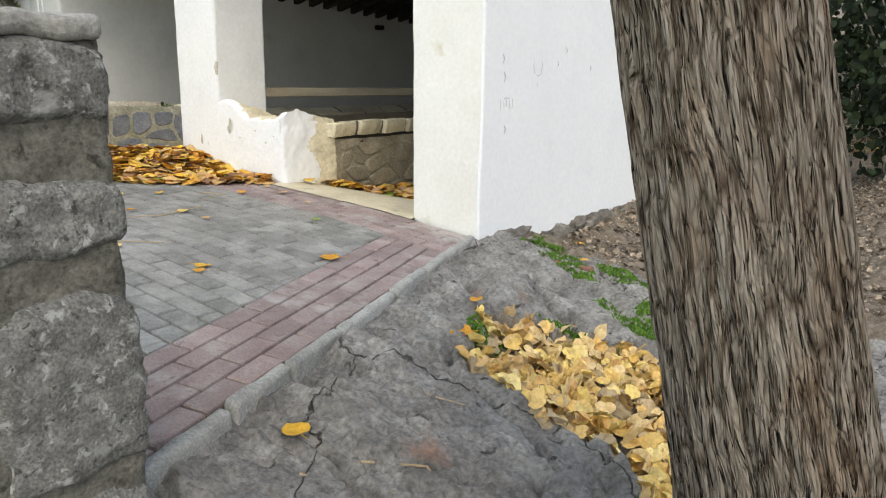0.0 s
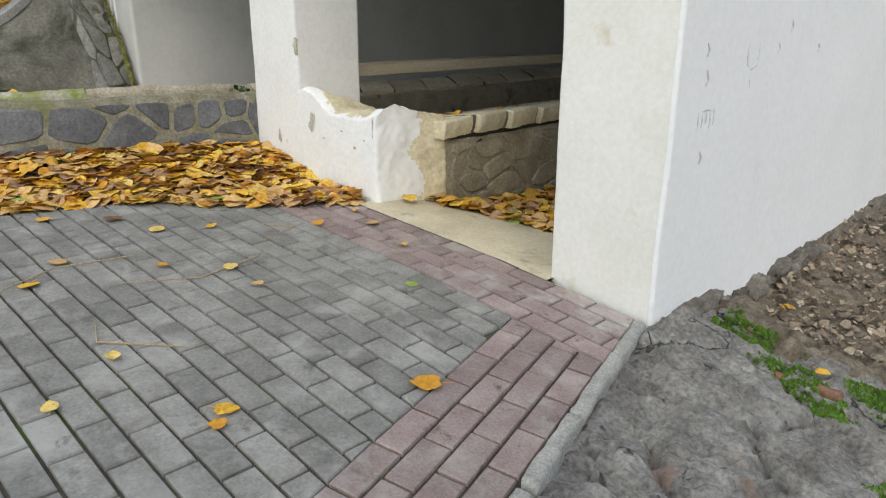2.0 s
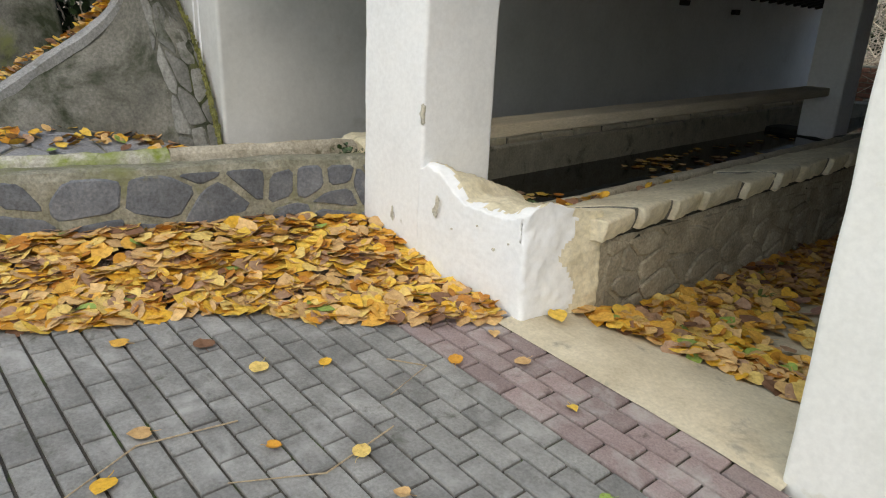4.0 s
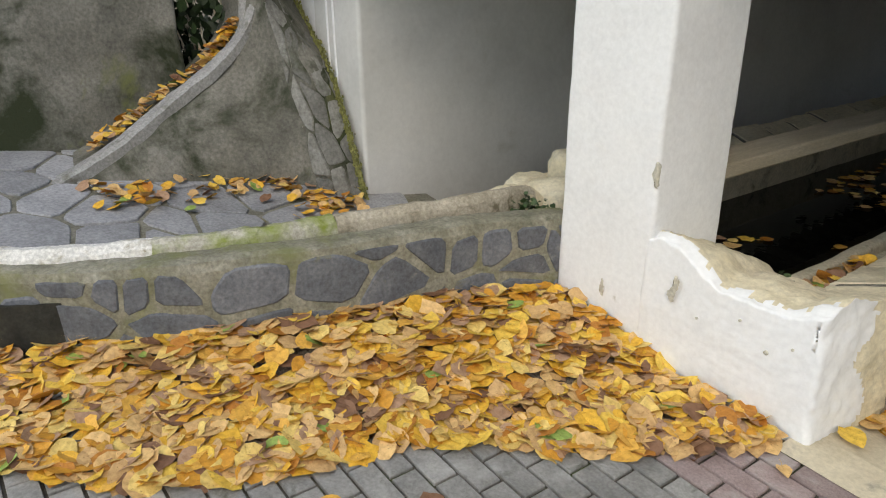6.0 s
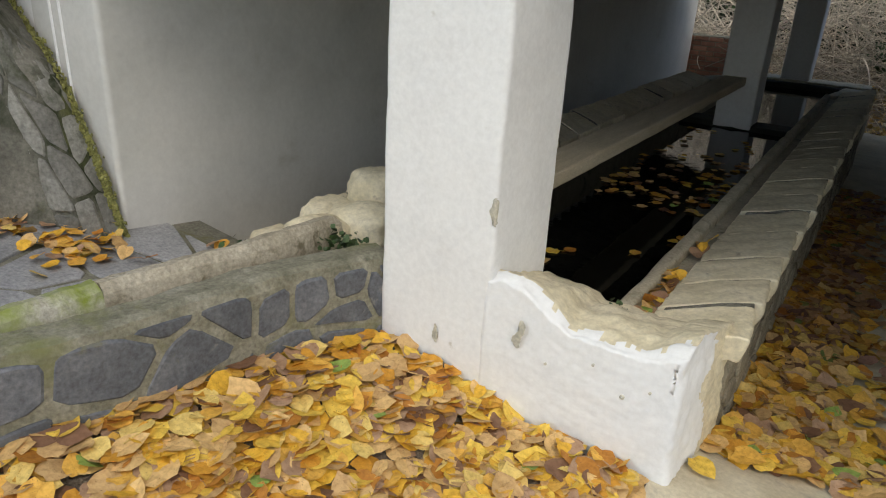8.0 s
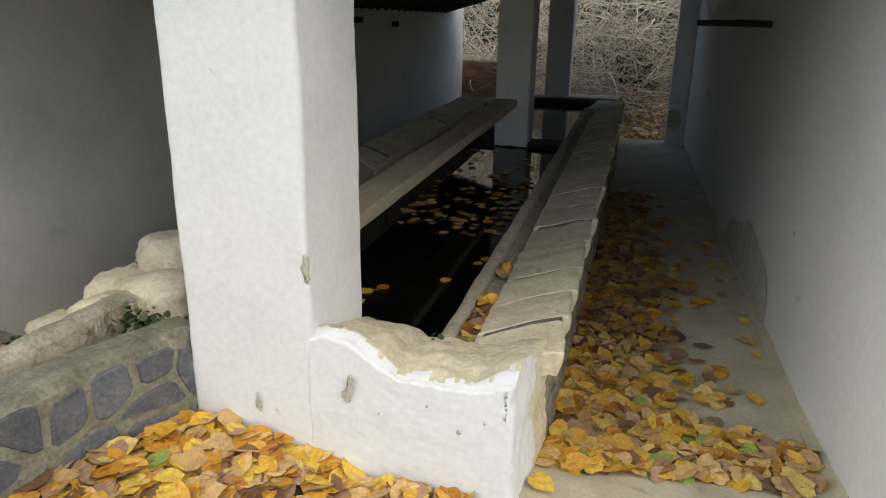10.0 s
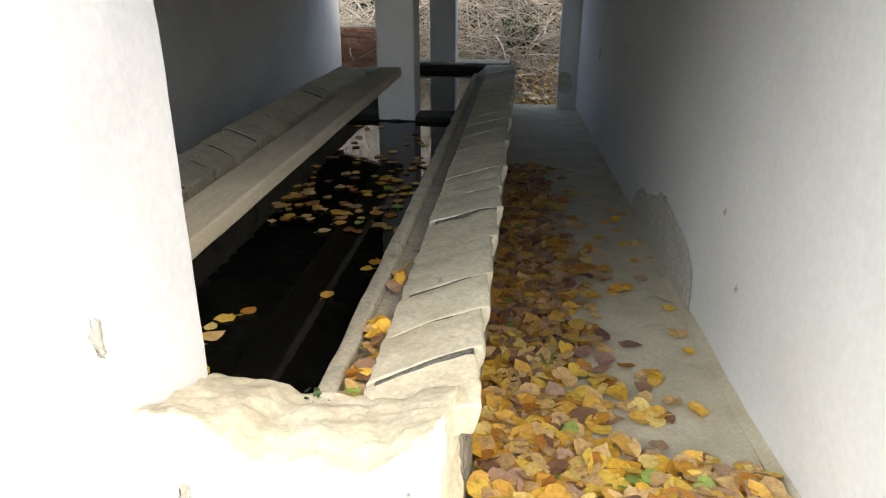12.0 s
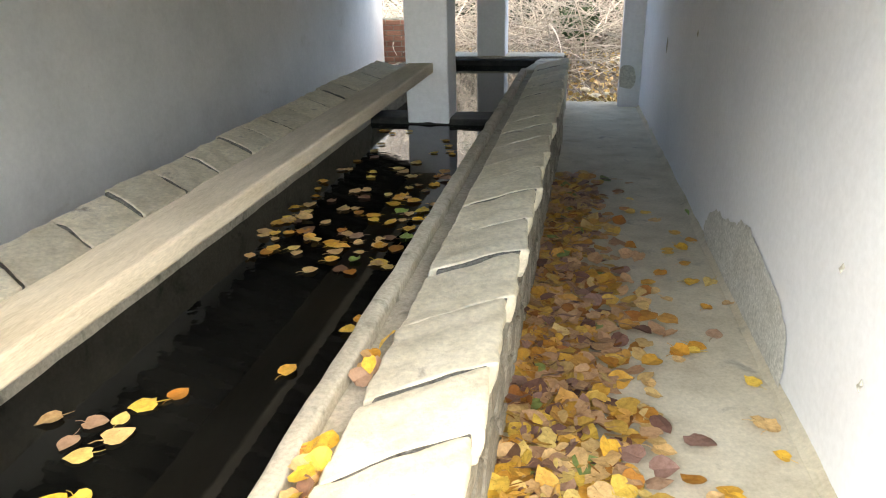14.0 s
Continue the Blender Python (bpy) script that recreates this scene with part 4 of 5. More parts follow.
tagged(ob, "whitewashed pilaster at the far doorway", "pilaster", kind="structure")
patch(ob, lambda a, b, d: Vector((a, 9.345 - d, b)), [(0.75, -0.2), (0.75, 0.05), (0.9, 0.06), (0.95, -0.1), (0.9, -0.22)], M_PATCH, "brown bare render", 8)
beam = part("wooden_beam", block((-1.135, 0.43, 0.572), (-0.915, 5.385, 0.652), 0.06, 0.003, 3, 33, 0.01), M_BEAM)
tagged(beam, "long pale wooden beam spanning between two pillars", "beam")

# ---- stepped wall, gutter, slate terrace ----
WALL_LINE = [(-1.14, 0.03, 0), (-1.33, -0.39, 0), (-1.47, -1.0, 0), (-1.67, -1.6, 0), (-1.93, -2.05, 0), (-2.5, -2.7, 0), (-3.4, -3.3, 0)]


def line_at(u, off, z):
    p = lerp_line(WALL_LINE, u)
    t = lerp_line(WALL_LINE, min(1, u + 0.01)) - lerp_line(WALL_LINE, max(0, u - 0.01))
    t.normalize()
    q = p + Vector((-t.y, t.x, 0)) * off
    q.z = z
    return q


retaining = thing("retaining_wall", "low curved wall of blue-grey stones in mossy mortar", "wall", kind="structure")
part("core", sweep(WALL_LINE, [(0.0, -0.1), (0.0, 0.455), (0.012, 0.49), (0.045, 0.5), (0.16, 0.49), (0.17, -0.1)][::-1], 90, 0.008, 1), M_WALLTOP, retaining)
total = sum((Vector(b) - Vector(a)).length for a, b in zip(WALL_LINE, WALL_LINE[1:]))
polys = cells(2.9, 0.41, 0.25, 1.4, 23, 0.019, 1.25, 0.17)
stones(retaining, "wall_stone", polys, lambda u, v, d: line_at(u / total, d, 0.05 + v), 0.007, M_SLATE, 0.01, 300)
GUT = [(-1.62, 0.2, 0.43), (-1.6, -0.05, 0.45), (-1.62, -0.4, 0.46), (-1.71, -0.83, 0.465), (-1.8, -1.31, 0.465), (-1.96, -1.75, 0.465), (-2.14, -2.1, 0.465), (-2.7, -2.8, 0.465)]
gutter = thing("stone_gutter", "curved rendered gutter lip green with moss", "gutter", kind="structure")
LIP = [(0.05, -0.3), (0.062, -0.02), (0.056, 0.035), (0.03, 0.068), (-0.015, 0.074), (-0.05, 0.045), (-0.066, -0.01), (-0.07, -0.3)]
for a, b, m, label in ((0.0, 0.44, M_LIPTAN, "tan weathered mortar"), (0.44, 0.66, M_MOSSY, "render green with moss"), (0.66, 1.0, M_LIPWHITE, "flaking whitewash")):
    part("lip", sweep([tuple(lerp_line(GUT, a + (b - a) * k / 8)) for k in range(9)], LIP, 56, 0.011, 4 + 9 * a), m, gutter, label)
part("channel", sweep(GUT, [(-0.17, -0.3), (-0.17, -0.09), (-0.05, -0.11), (-0.05, -0.3)], 80, 0.006, 5), M_WETSTONE, gutter, "dark wet channel floor")


def gut_x(y):
    """The gutter's place across at y."""
    for a, b in zip(GUT, GUT[1:]):
        if b[1] <= y <= a[1]:
            return a[0] + (b[0] - a[0]) * (a[1] - y) / (a[1] - b[1])
    return GUT[0][0] if y > GUT[0][1] else GUT[-1][0] + (y - GUT[-1][1]) * 0.8


def terrace_z(x, y):
    return 0.40 - 0.14 * (max(y, -2.2) + 1.5) + 0.12 * (-2.5 - max(x, -3.6))


terrace = thing("slate_terrace", "sloping terrace of irregular slate slabs in pale joints", "paving", kind="structure")
part("bed", sheet(30, 40, lambda u, v: Vector((-4.2 + (gut_x(-4.0 + 4.35 * v) + 4.2) * u, -4.0 + 4.35 * v, terrace_z(-4.2 + (gut_x(-4.0 + 4.35 * v) + 4.2) * u, -4.0 + 4.35 * v) - 0.012))), M_MORTAR, terrace)
polys = [p for p in cells(2.3, 3.0, 0.4, 1.2, 31, 0.016, 0.95) if sum(a for a, b in p) / len(p) < 2.16 + 0.0]
stones(terrace, "slate_slab", [p for p in polys if all(-3.95 + a < gut_x(-2.85 + b) - 0.03 for a, b in p)],
       lambda u, v, d: Vector((-3.95 + u, -2.85 + v, terrace_z(-3.95 + u, -2.85 + v) + d - 0.012)), 0.012, M_FLAGS, 0.005, 500)

# ---- damp stone wall with its curved coping ----
TOP = [(-3.2, -1.78, 0.46), (-3.27, -1.4, 0.62), (-3.35, -1.05, 0.82), (-3.39, -0.72, 1.02), (-3.4, -0.54, 1.2), (-3.42, -0.47, 1.42), (-3.45, -0.45, 1.8)]
BOT = [(-3.16, -1.72, 0.4), (-3.12, -1.3, 0.4), (-3.08, -0.95, 0.38), (-3.04, -0.65, 0.36), (-2.98, -0.45, 0.32), (-2.93, -0.38, 0.3), (-2.9, -0.34, 0.3)]
RIGHT = [(-2.72, -0.118, 0.2), (-2.82, -0.115, 0.42), (-2.91, -0.113, 0.62), (-3.09, -0.111, 0.945), (-3.46, -0.108, 1.3), (-3.9, -0.105, 1.65)]
damp = thing("damp_wall", "damp stained stone wall with a curved mortar coping", "wall", kind="structure")


def damp_put(u, v):
    p = Vector(lerp_line(BOT, u)).lerp(lerp_line(TOP, u), v)
    q = p + Vector((0.05 * math.sin(v * 3.14), -0.02, 0))
    return q + wob(q, 6, 0.015, 3)


def damp_put2(u, v):
    a = Vector(lerp_line(BOT, 1)).lerp(lerp_line(TOP, 1), v)
    b = lerp_line(RIGHT, v)
    q = (a + Vector((0.05 * math.sin(v * 3.14), -0.02, 0))).lerp(b, u) + Vector((0.04, -0.04, 0)) * math.sin(u * 3.14)
    return q + wob(q, 6, 0.015, 3) * min(1, (1 - u) * 6)


part("left_face", sheet(60, 40, damp_put), M_DARKWALL, damp)
part("right_face", sheet(40, 60, damp_put2), M_DARKWALL, damp)
polys = cells(0.55, 1.6, 0.22, 0.8, 71, 0.014, 0.95)
stones(damp, "wall_stone", polys, lambda u, v, d: damp_put2(min(1, u / 0.55), v / 1.6) + Vector((0.5, -0.8, 0)) * (d + 0.002), 0.012, M_DAMPSTONE, 0.01, 700)
part("coping", sweep(TOP, [(0.06, -0.05), (0.065, 0.02), (0.03, 0.035), (-0.05, 0.03), (-0.08, -0.06)], 70, 0.006, 6), M_COPING, damp, "curved grey mortar coping")
part("back_wall", block((-4.3, -4.5, 0.0), (-3.78, -0.8, 2.4), 0.12, 0.02, 3, 9, 0.02), M_DARKWALL, damp, "dark stained render above the coping")
part("ledge", sheet(20, 30, lambda u, v: Vector(lerp_line(TOP, v)) + Vector((-0.45 * u, 0.0, -0.01))), M_DARKWALL, damp)

mv, mf, mr = [], [], random.Random(15)
for _ in range(1500):
    t = mr.random() ** 1.3
    p = lerp_line(RIGHT, t * 0.85) + Vector((mr.gauss(0.03, 0.02), -0.012 - 0.02 * mr.random(), mr.gauss(0, 0.02)))
    r, o = mr.uniform(0.004, 0.011), len(mv)
    mv += [p + Vector((r, 0, r)), p + Vector((-r, 0, r)), p + Vector((-r, 0, -r)), p + Vector((r, 0, -r)), p + Vector((0.3 * r, -r, 0))]
    mf += [(o, o + 1, o + 4), (o + 1, o + 2, o + 4), (o + 2, o + 3, o + 4), (o + 3, o, o + 4)]
part("moss_seam", mesh_of("moss_seam", mv, mf), M_LICHEN, damp, "olive moss along the joint with the white wall", kind="stuff")

# ---- loose rocks at the gutter's end ----
for i, (x, y, z, rx, ry, rz) in enumerate(((-1.66, 0.16, 0.4, 0.13, 0.13, 0.09), (-1.58, 0.38, 0.42, 0.17, 0.13, 0.09), (-1.68, 0.62, 0.5, 0.15, 0.13, 0.11), (-1.85, 0.1, 0.34, 0.11, 0.12, 0.07), (-1.8, 0.4, 0.36, 0.15, 0.15, 0.12))):
    ob = part("rock", boulder((x, y, z), (rx, ry, rz), 3.3 * i), M_SLAB)
    tagged(ob, "rounded pale boulder at the end of the gutter", "rock", "rocks at the gutter")

# ---- tree ----
tree = thing("tree", "leaning trunk with deeply furrowed grey-brown bark", "tree")
rng = random.Random(8)


def trunk(u, v):
    z = -0.5 + 1.9 * min(v, 0.9) / 0.9 + 18.0 * max(0.0, v - 0.9)
    cx, cy = 3.716 - 0.243 * z + 0.02 * max(0.0, z - 1.0) ** 2, -2.115 + 0.01 * z
    r = 0.182 - 0.012 * z + 0.13 * max(0.0, -0.02 - z) ** 1.1 + 0.02 * sd(0.4 - z)
    if v > 0.999:
        r = 0.01
    a = 2 * math.pi * u
    tw = a + z * 0.9
    c, e = math.cos(tw), math.sin(tw)
    n1 = noise.noise(Vector((c * 1.5, e * 1.5, z * 0.7)))
    band = noise.noise(Vector((c * 2.6, e * 2.6, z * 1.3 + 4)))
    k = noise.noise(Vector((math.cos(a) * 8 + n1, math.sin(a) * 8 + n1, z * 1.5)))
    f = noise.noise(Vector((math.cos(a) * 17, math.sin(a) * 17, z * 3.0 + 3)))
    r *= 1 + 0.04 * n1 - 0.06 * sd(1 - abs(band) * 5) + 0.04 * (0.5 - min(0.4, abs(k)) * 2.4) + 0.025 * (0.4 - min(0.4, abs(f)) * 2)
    return Vector((cx + r * math.cos(a), cy + r * math.sin(a), z))


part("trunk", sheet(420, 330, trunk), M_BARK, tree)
for ang, ln, r0 in ((185, 0.3, 0.075), (255, 0.34, 0.085), (320, 0.3, 0.08), (110, 0.32, 0.08)):
    d = Vector((math.cos(radians(ang)), math.sin(radians(ang)), 0))
    base = Vector((3.79, -2.118, -0.3))

    def root(u, v, d=d, ln=ln, r0=r0, base=base):
        p = base + d * (0.1 + ln * v) + Vector((0, 0, 0.2 * (1 - v) ** 2 - 0.13 * v))
        r = r0 * (1 - 0.65 * v)
        a = 2 * math.pi * u
        k = 1 + 0.16 * noise.noise(Vector((math.cos(a) * 4, math.sin(a) * 4, v * 2 + ln * 30)))
        return p + Vector((-d.y, d.x, 0)) * r * k * math.cos(a) + Vector((0, 0, 1)) * r * 1.2 * k * math.sin(a)
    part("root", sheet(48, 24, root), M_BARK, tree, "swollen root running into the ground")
# ---- rough stone gate post ----
post = thing("gate_post", "rough granite gate post of coursed stones", "gate post")
part("core", block((1.9, -3.6, -0.3), (2.598, -2.696, 0.81), 0.02, 0.012, 13, 61, 0.022, lambda p: (p.x - 0.03 * (p.z + 0.3) * (1 if p.x > 2.2 else 0), p.y, p.z)), M_POSTMORTAR, post, "crumbling brown mortar between stones")
rng = random.Random(12)
for c, (za, zb) in enumerate(((-0.3, -0.085), (-0.035, 0.335), (0.41, 0.55), (0.655, 0.8))):
    for k in range(2):
        split = -3.15 + 0.2 * rng.random()
        ya, yb = (-3.62, split - 0.02) if k == 0 else (split + 0.02, -2.692 + 0.008 * rng.random())
        xb = 2.612 - 0.03 * (za + 0.3) + 0.006 * rng.random()

        def shape(p, za=za, zb=zb, ya=ya, yb=yb, c=c):
            t, v = (p.y - ya) / (yb - ya), (p.z - za) / (zb - za)
            arch = (0.05 if c == 1 else 0.02) * (2 * t - 1) ** 2 + 0.02 * noise.noise(Vector((p.y * 7, c * 3.0, 1)))
            low = 0.014 * noise.noise(Vector((p.y * 9, c * 3.0, 8)))
            z = p.z - arch * v + low * (1 - v)
            edge = min(1.0, 7 * min(v, 1 - v), 9 * min(t, 1 - t))
            return (p.x - (0.014 * (1 - edge) if p.x > 2.2 else 0), p.y - (0.006 * (1 - min(1, 6 * min(v, 1 - v))) if p.y > -2.75 else 0), z)
        part("stone", block((1.88, ya, za), (xb, yb, zb), 0.014, 0.012, 17, c * 2 + k, 0.012, shape), M_GRANITE, post)
part("cap", block((1.88, -3.61, 0.8), (2.585, -2.7, 0.838), 0.016, 0.012, 15, 77, 0.012), M_POSTCAP, post, "pale weathered mortar cap")

# ---- far bank ----
rng = random.Random(77)


def bank_z(x, y):
    return ground_z(x, y)


verts, faces = [], []
for i in range(2300):
    x, y = rng.uniform(-4.0, 2.6), 10.7 + 1.9 * rng.random()
    p = Vector((x, y, bank_z(x, y) + rng.uniform(-0.05, 1.9) * min(1.0, 0.2 + (y - 10.7) / 1.0)))
    d = Vector((rng.uniform(-1, 1), rng.uniform(-0.6, 0.3), rng.uniform(-0.25, 0.8))).normalized()
    bend = Vector((rng.uniform(-1, 1), rng.uniform(-1, 1), rng.uniform(-1.2, 0.4))) * 0.35
    ln, r = rng.uniform(0.4, 1.7), rng.uniform(0.005, 0.016)
    pts = [p + d * ln * k / 6 + bend * (k / 6) ** 2 for k in range(7)]
    v, f = tube(pts, [r * (1 - 0.11 * k) for k in range(7)], 4)
    o = len(verts)
    verts += v
    faces += [tuple(a + o for a in q) for q in f]
tagged(part("dry_brambles", mesh_of("brambles", verts, faces), M_TWIG), "tangle of bare dry bramble stems on a bank", "brambles", kind="stuff")
places = [(x, y, bank_z(x, y) + rng.uniform(0.0, 0.06), rng.uniform(0.04, 0.085), 2.2) for x, y in ((rng.uniform(-4.5, 3.0), 9.7 + 2.0 * rng.random() ** 1.3) for _ in range(3400))]
tagged(part("leaf_litter", heap("litter", places, curl=0.5), M_LEAF_PALE), "fallen leaves covering the far bank", "leaves", kind="stuff")


def bush(name, centre, size, n, leaf, material, label, seed):
    rng = random.Random(seed)
    places = []
    for _ in range(n):
        d = Vector((rng.gauss(0, 1), rng.gauss(0, 1), rng.gauss(0, 1))).normalized()
        r = (0.55 + 0.5 * rng.random()) * (1 + 0.35 * noise.noise(d * 2.3 + Vector((seed, 0, 0))))
        places.append((centre[0] + d.x * size[0] * r, centre[1] + d.y * size[1] * r, centre[2] + d.z * size[2] * r, leaf * rng.uniform(0.7, 1.3), 6.0))
    ob = thing(name, label, "shrub")
    part("leaves", heap("leaves", places, curl=0.3), material, ob)
    v, f = [], []
    for _ in range(14):
        q = Vector((rng.uniform(-1, 1) * size[0], rng.uniform(-1, 1) * size[1], rng.uniform(0.2, 0.9) * size[2]))
        base = Vector((centre[0] + rng.uniform(-0.2, 0.2), centre[1], ground_z(centre[0], centre[1]) - 0.05))
        tv, tf = tube([base, base.lerp(Vector(centre) + q * 0.4, 0.5) + Vector((0.05, 0, 0)), Vector(centre) + q], [0.02, 0.014, 0.006], 5)
        o = len(v)
        v += tv
        f += [tuple(a + o for a in g) for g in tf]
    part("stems", mesh_of("stems", v, f), M_TWIG, ob)


bush("dark_shrub", (3.5, 5.4, 1.2), (1.0, 0.8, 1.3), 3000, 0.09, M_DARKLEAF, "dense dark evergreen shrub beside the outer wall", 31)
bush("dark_shrub", (-4.1, -0.5, 1.25), (0.3, 0.35, 0.55), 700, 0.07, M_DARKLEAF, "dark greenery in the gap behind the damp wall", 9)
bush("dark_shrub", (-0.6, 13.2, 1.1), (3.2, 0.6, 1.3), 6000, 0.1, M_DARKLEAF, "dark tangled undergrowth behind the brambles", 41)
bush("ivy_shrub", (1.0, 12.4, 1.3), (0.45, 0.4, 0.9), 1300, 0.07, M_IVY, "green ivy climbing over dry brambles", 1)
bush("ivy_shrub", (-0.6, 13.6, 1.5), (0.9, 0.5, 0.5), 1100, 0.07, M_IVY, "green ivy climbing over dry brambles", 2)
bush("ivy_shrub", (0.15, 11.3, 0.45), (0.35, 0.3, 0.3), 500, 0.06, M_IVY, "green ivy climbing over dry brambles", 5)
bush("ivy_shrub", (-2.6, 13.2, 1.2), (0.9, 0.5, 0.5), 1100, 0.07, M_IVY, "green ivy climbing over dry brambles", 3)
for i, (x, y, r) in enumerate(((0.45, 10.15, 0.1), (0.62, 10.3, 0.08), (0.3, 10.45, 0.07), (0.9, 10.25, 0.06), (-1.9, 10.2, 0.1))):
    tagged(part("rock", boulder((x, y, bank_z(x, y) + 0.02), (r, r * 0.8, r * 0.6), 7.7 * i), M_SLAB), "pale stone lying at the foot of the bank", "rock", "rocks on the bank")
low_brick = thing("brick_wall", "low red brick wall end beyond the far opening", "wall", kind="structure")
part("mortar_core", block((-3.2, 10.4, -0.6), (-2.05, 10.62, 0.6), 0.2, 0.004, 4, 5), M_MORTAR, low_brick)
for r in range(15):
    for c in range(5):
        x0 = -3.2 + c * 0.235 + (0.115 if r % 2 else 0)
        part("brick", block((x0, 10.385, -0.58 + r * 0.078), (min(x0 + 0.222, -2.045), 10.63, -0.515 + r * 0.078), 0.2, 0.004, 11, r * 5.1 + c, 0.006), M_BRICKRED, low_brick)


def sprig(x, y, z, r, n, seed):
    """A small green weed in a joint."""
    q = random.Random(seed)
    places = [(x + q.gauss(0, r), y + q.gauss(0, r * 0.6), z + abs(q.gauss(0, r * 0.6)), q.uniform(0.015, 0.035), 2.5) for _ in range(n)]
    tagged(part("weed", heap("weed", places), M_IVY), "small green weed growing in a stone joint", "weed", kind="stuff")


sprig(-1.4, 0.02, 0.44, 0.05, 60, 1)
sprig(-1.47, 0.1, 0.43, 0.05, 60, 2)
sprig(-1.95, -0.05, 0.3, 0.05, 40, 3)
sprig(-0.34, 0.4, 0.36, 0.025, 40, 4)
for i, (x, y) in enumerate(((4.2, 8.6), (5.6, 7.4), (3.3, 10.6))):
    bush("dark_shrub", (x, y, 1.5), (1.1, 1.0, 1.5), 2200, 0.1, M_DARKLEAF, "dense dark evergreen shrub on the slope", 20 + i)

# ---- leaves ----
rng = random.Random(101)
PILE = [(-0.02, -0.06), (-0.03, -0.17), (-0.22, -0.52), (-0.42, -0.8), (-0.68, -1.1), (-0.82, -1.62), (-1.02, -1.98), (-1.3, -2.25), (-1.88, -2.68), (-2.45, -3.0), (-2.35, -2.5), (-1.98, -2.05), (-1.7, -1.6), (-1.5, -1.0), (-1.36, -0.4), (-1.15, -0.04)]


def pile_depth(x, y):
    """Thick against the walls, thin at the open edge."""
    edge = min(abs((bx - ax) * (ay - y) - (ax - x) * (by - ay)) / math.hypot(bx - ax, by - ay) for (ax, ay), (bx, by) in zip(PILE[1:8], PILE[2:9]))
    return 0.09 * sd(edge / 0.55)


places = []
while len(places) < 2300:
    x, y = rng.uniform(-2.4, 0.0), rng.uniform(-2.95, -0.04)
    if inside(x, y, PILE):
        layer = len(places) / 2300
        d = pile_depth(x, y)
        places.append((x, y, pave_z(x, y) + 0.01 + d * 0.72 + (0.012 + 0.03 * d / 0.09) * layer, rng.uniform(0.07, 0.125), 0.4 + 1.0 * rng.random() ** 2))
tagged(part("leaf_heap", heap("leaf_heap", places), M_LEAF), "deep heap of yellow and brown fallen leaves by the wall", "leaves", kind="stuff")
mound = sheet(60, 60, lambda u, v: Vector((-2.4 + 2.4 * u, -2.8 + 2.77 * v, pave_z(-2.4 + 2.4 * u, -2.8 + 2.77 * v) - 0.02 + (0.02 + pile_depth(-2.4 + 2.4 * u, -2.8 + 2.77 * v) * 0.7 if inside(-2.4 + 2.4 * u, -2.8 + 2.77 * v, PILE) and v > 0.3 else 0))))
tagged(part("leaf_mould", mound, M_SOIL), "dark leaf mould under the heap", "leaves", kind="stuff")
places = []
while len(places) < 2300:
    y = 0.02 + 6.0 * rng.random() ** 1.6
    x = 0.12 + abs(rng.gauss(0, 0.26 - 0.015 * y))
    if y > 5.6 or rng.random() < 0.09 * (y - 1.5):
        continue
    if y < 0.9:
        x = rng.uniform(0.12, 1.2)
        if y < 0.24 + 0.2 * x + 0.06 * rng.random() and rng.random() < 0.992:
            continue
        if rng.random() > 1.45 - 0.35 * x - 0.3 * y:
            continue
    if x < (1.16 if y < 0.9 else 0.95 - 0.02 * y):
        places.append((x, y, passage_z(x, y) + 0.01 + 0.03 * rng.random(), rng.uniform(0.075, 0.118), 0.5 + 0.9 * rng.random() ** 2))
near = [p for p in places if p[1] + 0.5 * rng.random() < 1.9]
tagged(part("leaf_drift", heap("front_drift", near), M_LEAF), "drift of yellow leaves blown in at the passage front", "leaves", kind="stuff")
places = [p for p in places if p not in near]
tagged(part("leaf_drift", heap("leaf_drift", places), M_LEAF_DIM), "drift of leaves along the trough on the passage floor", "leaves", kind="stuff")
places = []
while len(places) < 1150:
    x, y = rng.uniform(2.2, 3.8), rng.uniform(-1.9, -0.4)
    h = hollow(x, y)
    if h > 0.02:
        places.append((x, y, ground_z(x, y) + 0.02 + 0.06 * rng.random(), rng.uniform(0.055, 0.09), 2.2))
tagged(part("leaf_heap", heap("hollow_leaves", places, curl=0.8), M_LEAF_PALE), "curled pale yellow leaves filling a hollow by the tree", "leaves", kind="stuff")
# soil litter along the outer wall
places = [(x, y, ground_z(x, y) + 0.008, 0.012 + 0.04 * rng.random() ** 2.5, 1.8) for x, y in ((rng.uniform(1.7, 4.2), 0.4 + 5.6 * rng.random() ** 1.3) for _ in range(15000)) if y > 0.55 + 0.3 * (x - 1.8)]
tagged(part("soil_litter", heap("soil_litter", places), M_CHIP), "small dry litter and chips on the soil", "litter", kind="stuff")
# gutter, terrace and coping leaves
places = []
for _ in range(150):
    t = rng.random()
    p = lerp_line(TOP, 0.12 + 0.55 * t)
    places.append((p.x - 0.1 - 0.16 * rng.random(), p.y + 0.05 * rng.random(), p.z + 0.03 + 0.05 * rng.random(), rng.uniform(0.05, 0.085), 1.2))
for cx, cy, sx, sy, n in ((-2.98, -0.75, 0.1, 0.22, 60), (-2.62, -0.42, 0.13, 0.12, 70), (-2.9, -1.45, 0.12, 0.14, 45), (-2.2, 0.1, 0.12, 0.06, 25)):
    for _ in range(n):
        x, y = rng.gauss(cx, sx), rng.gauss(cy, sy)
        places.append((x, y, terrace_z(x, y) + 0.01 + 0.03 * rng.random(), rng.uniform(0.06, 0.095), 1.2))
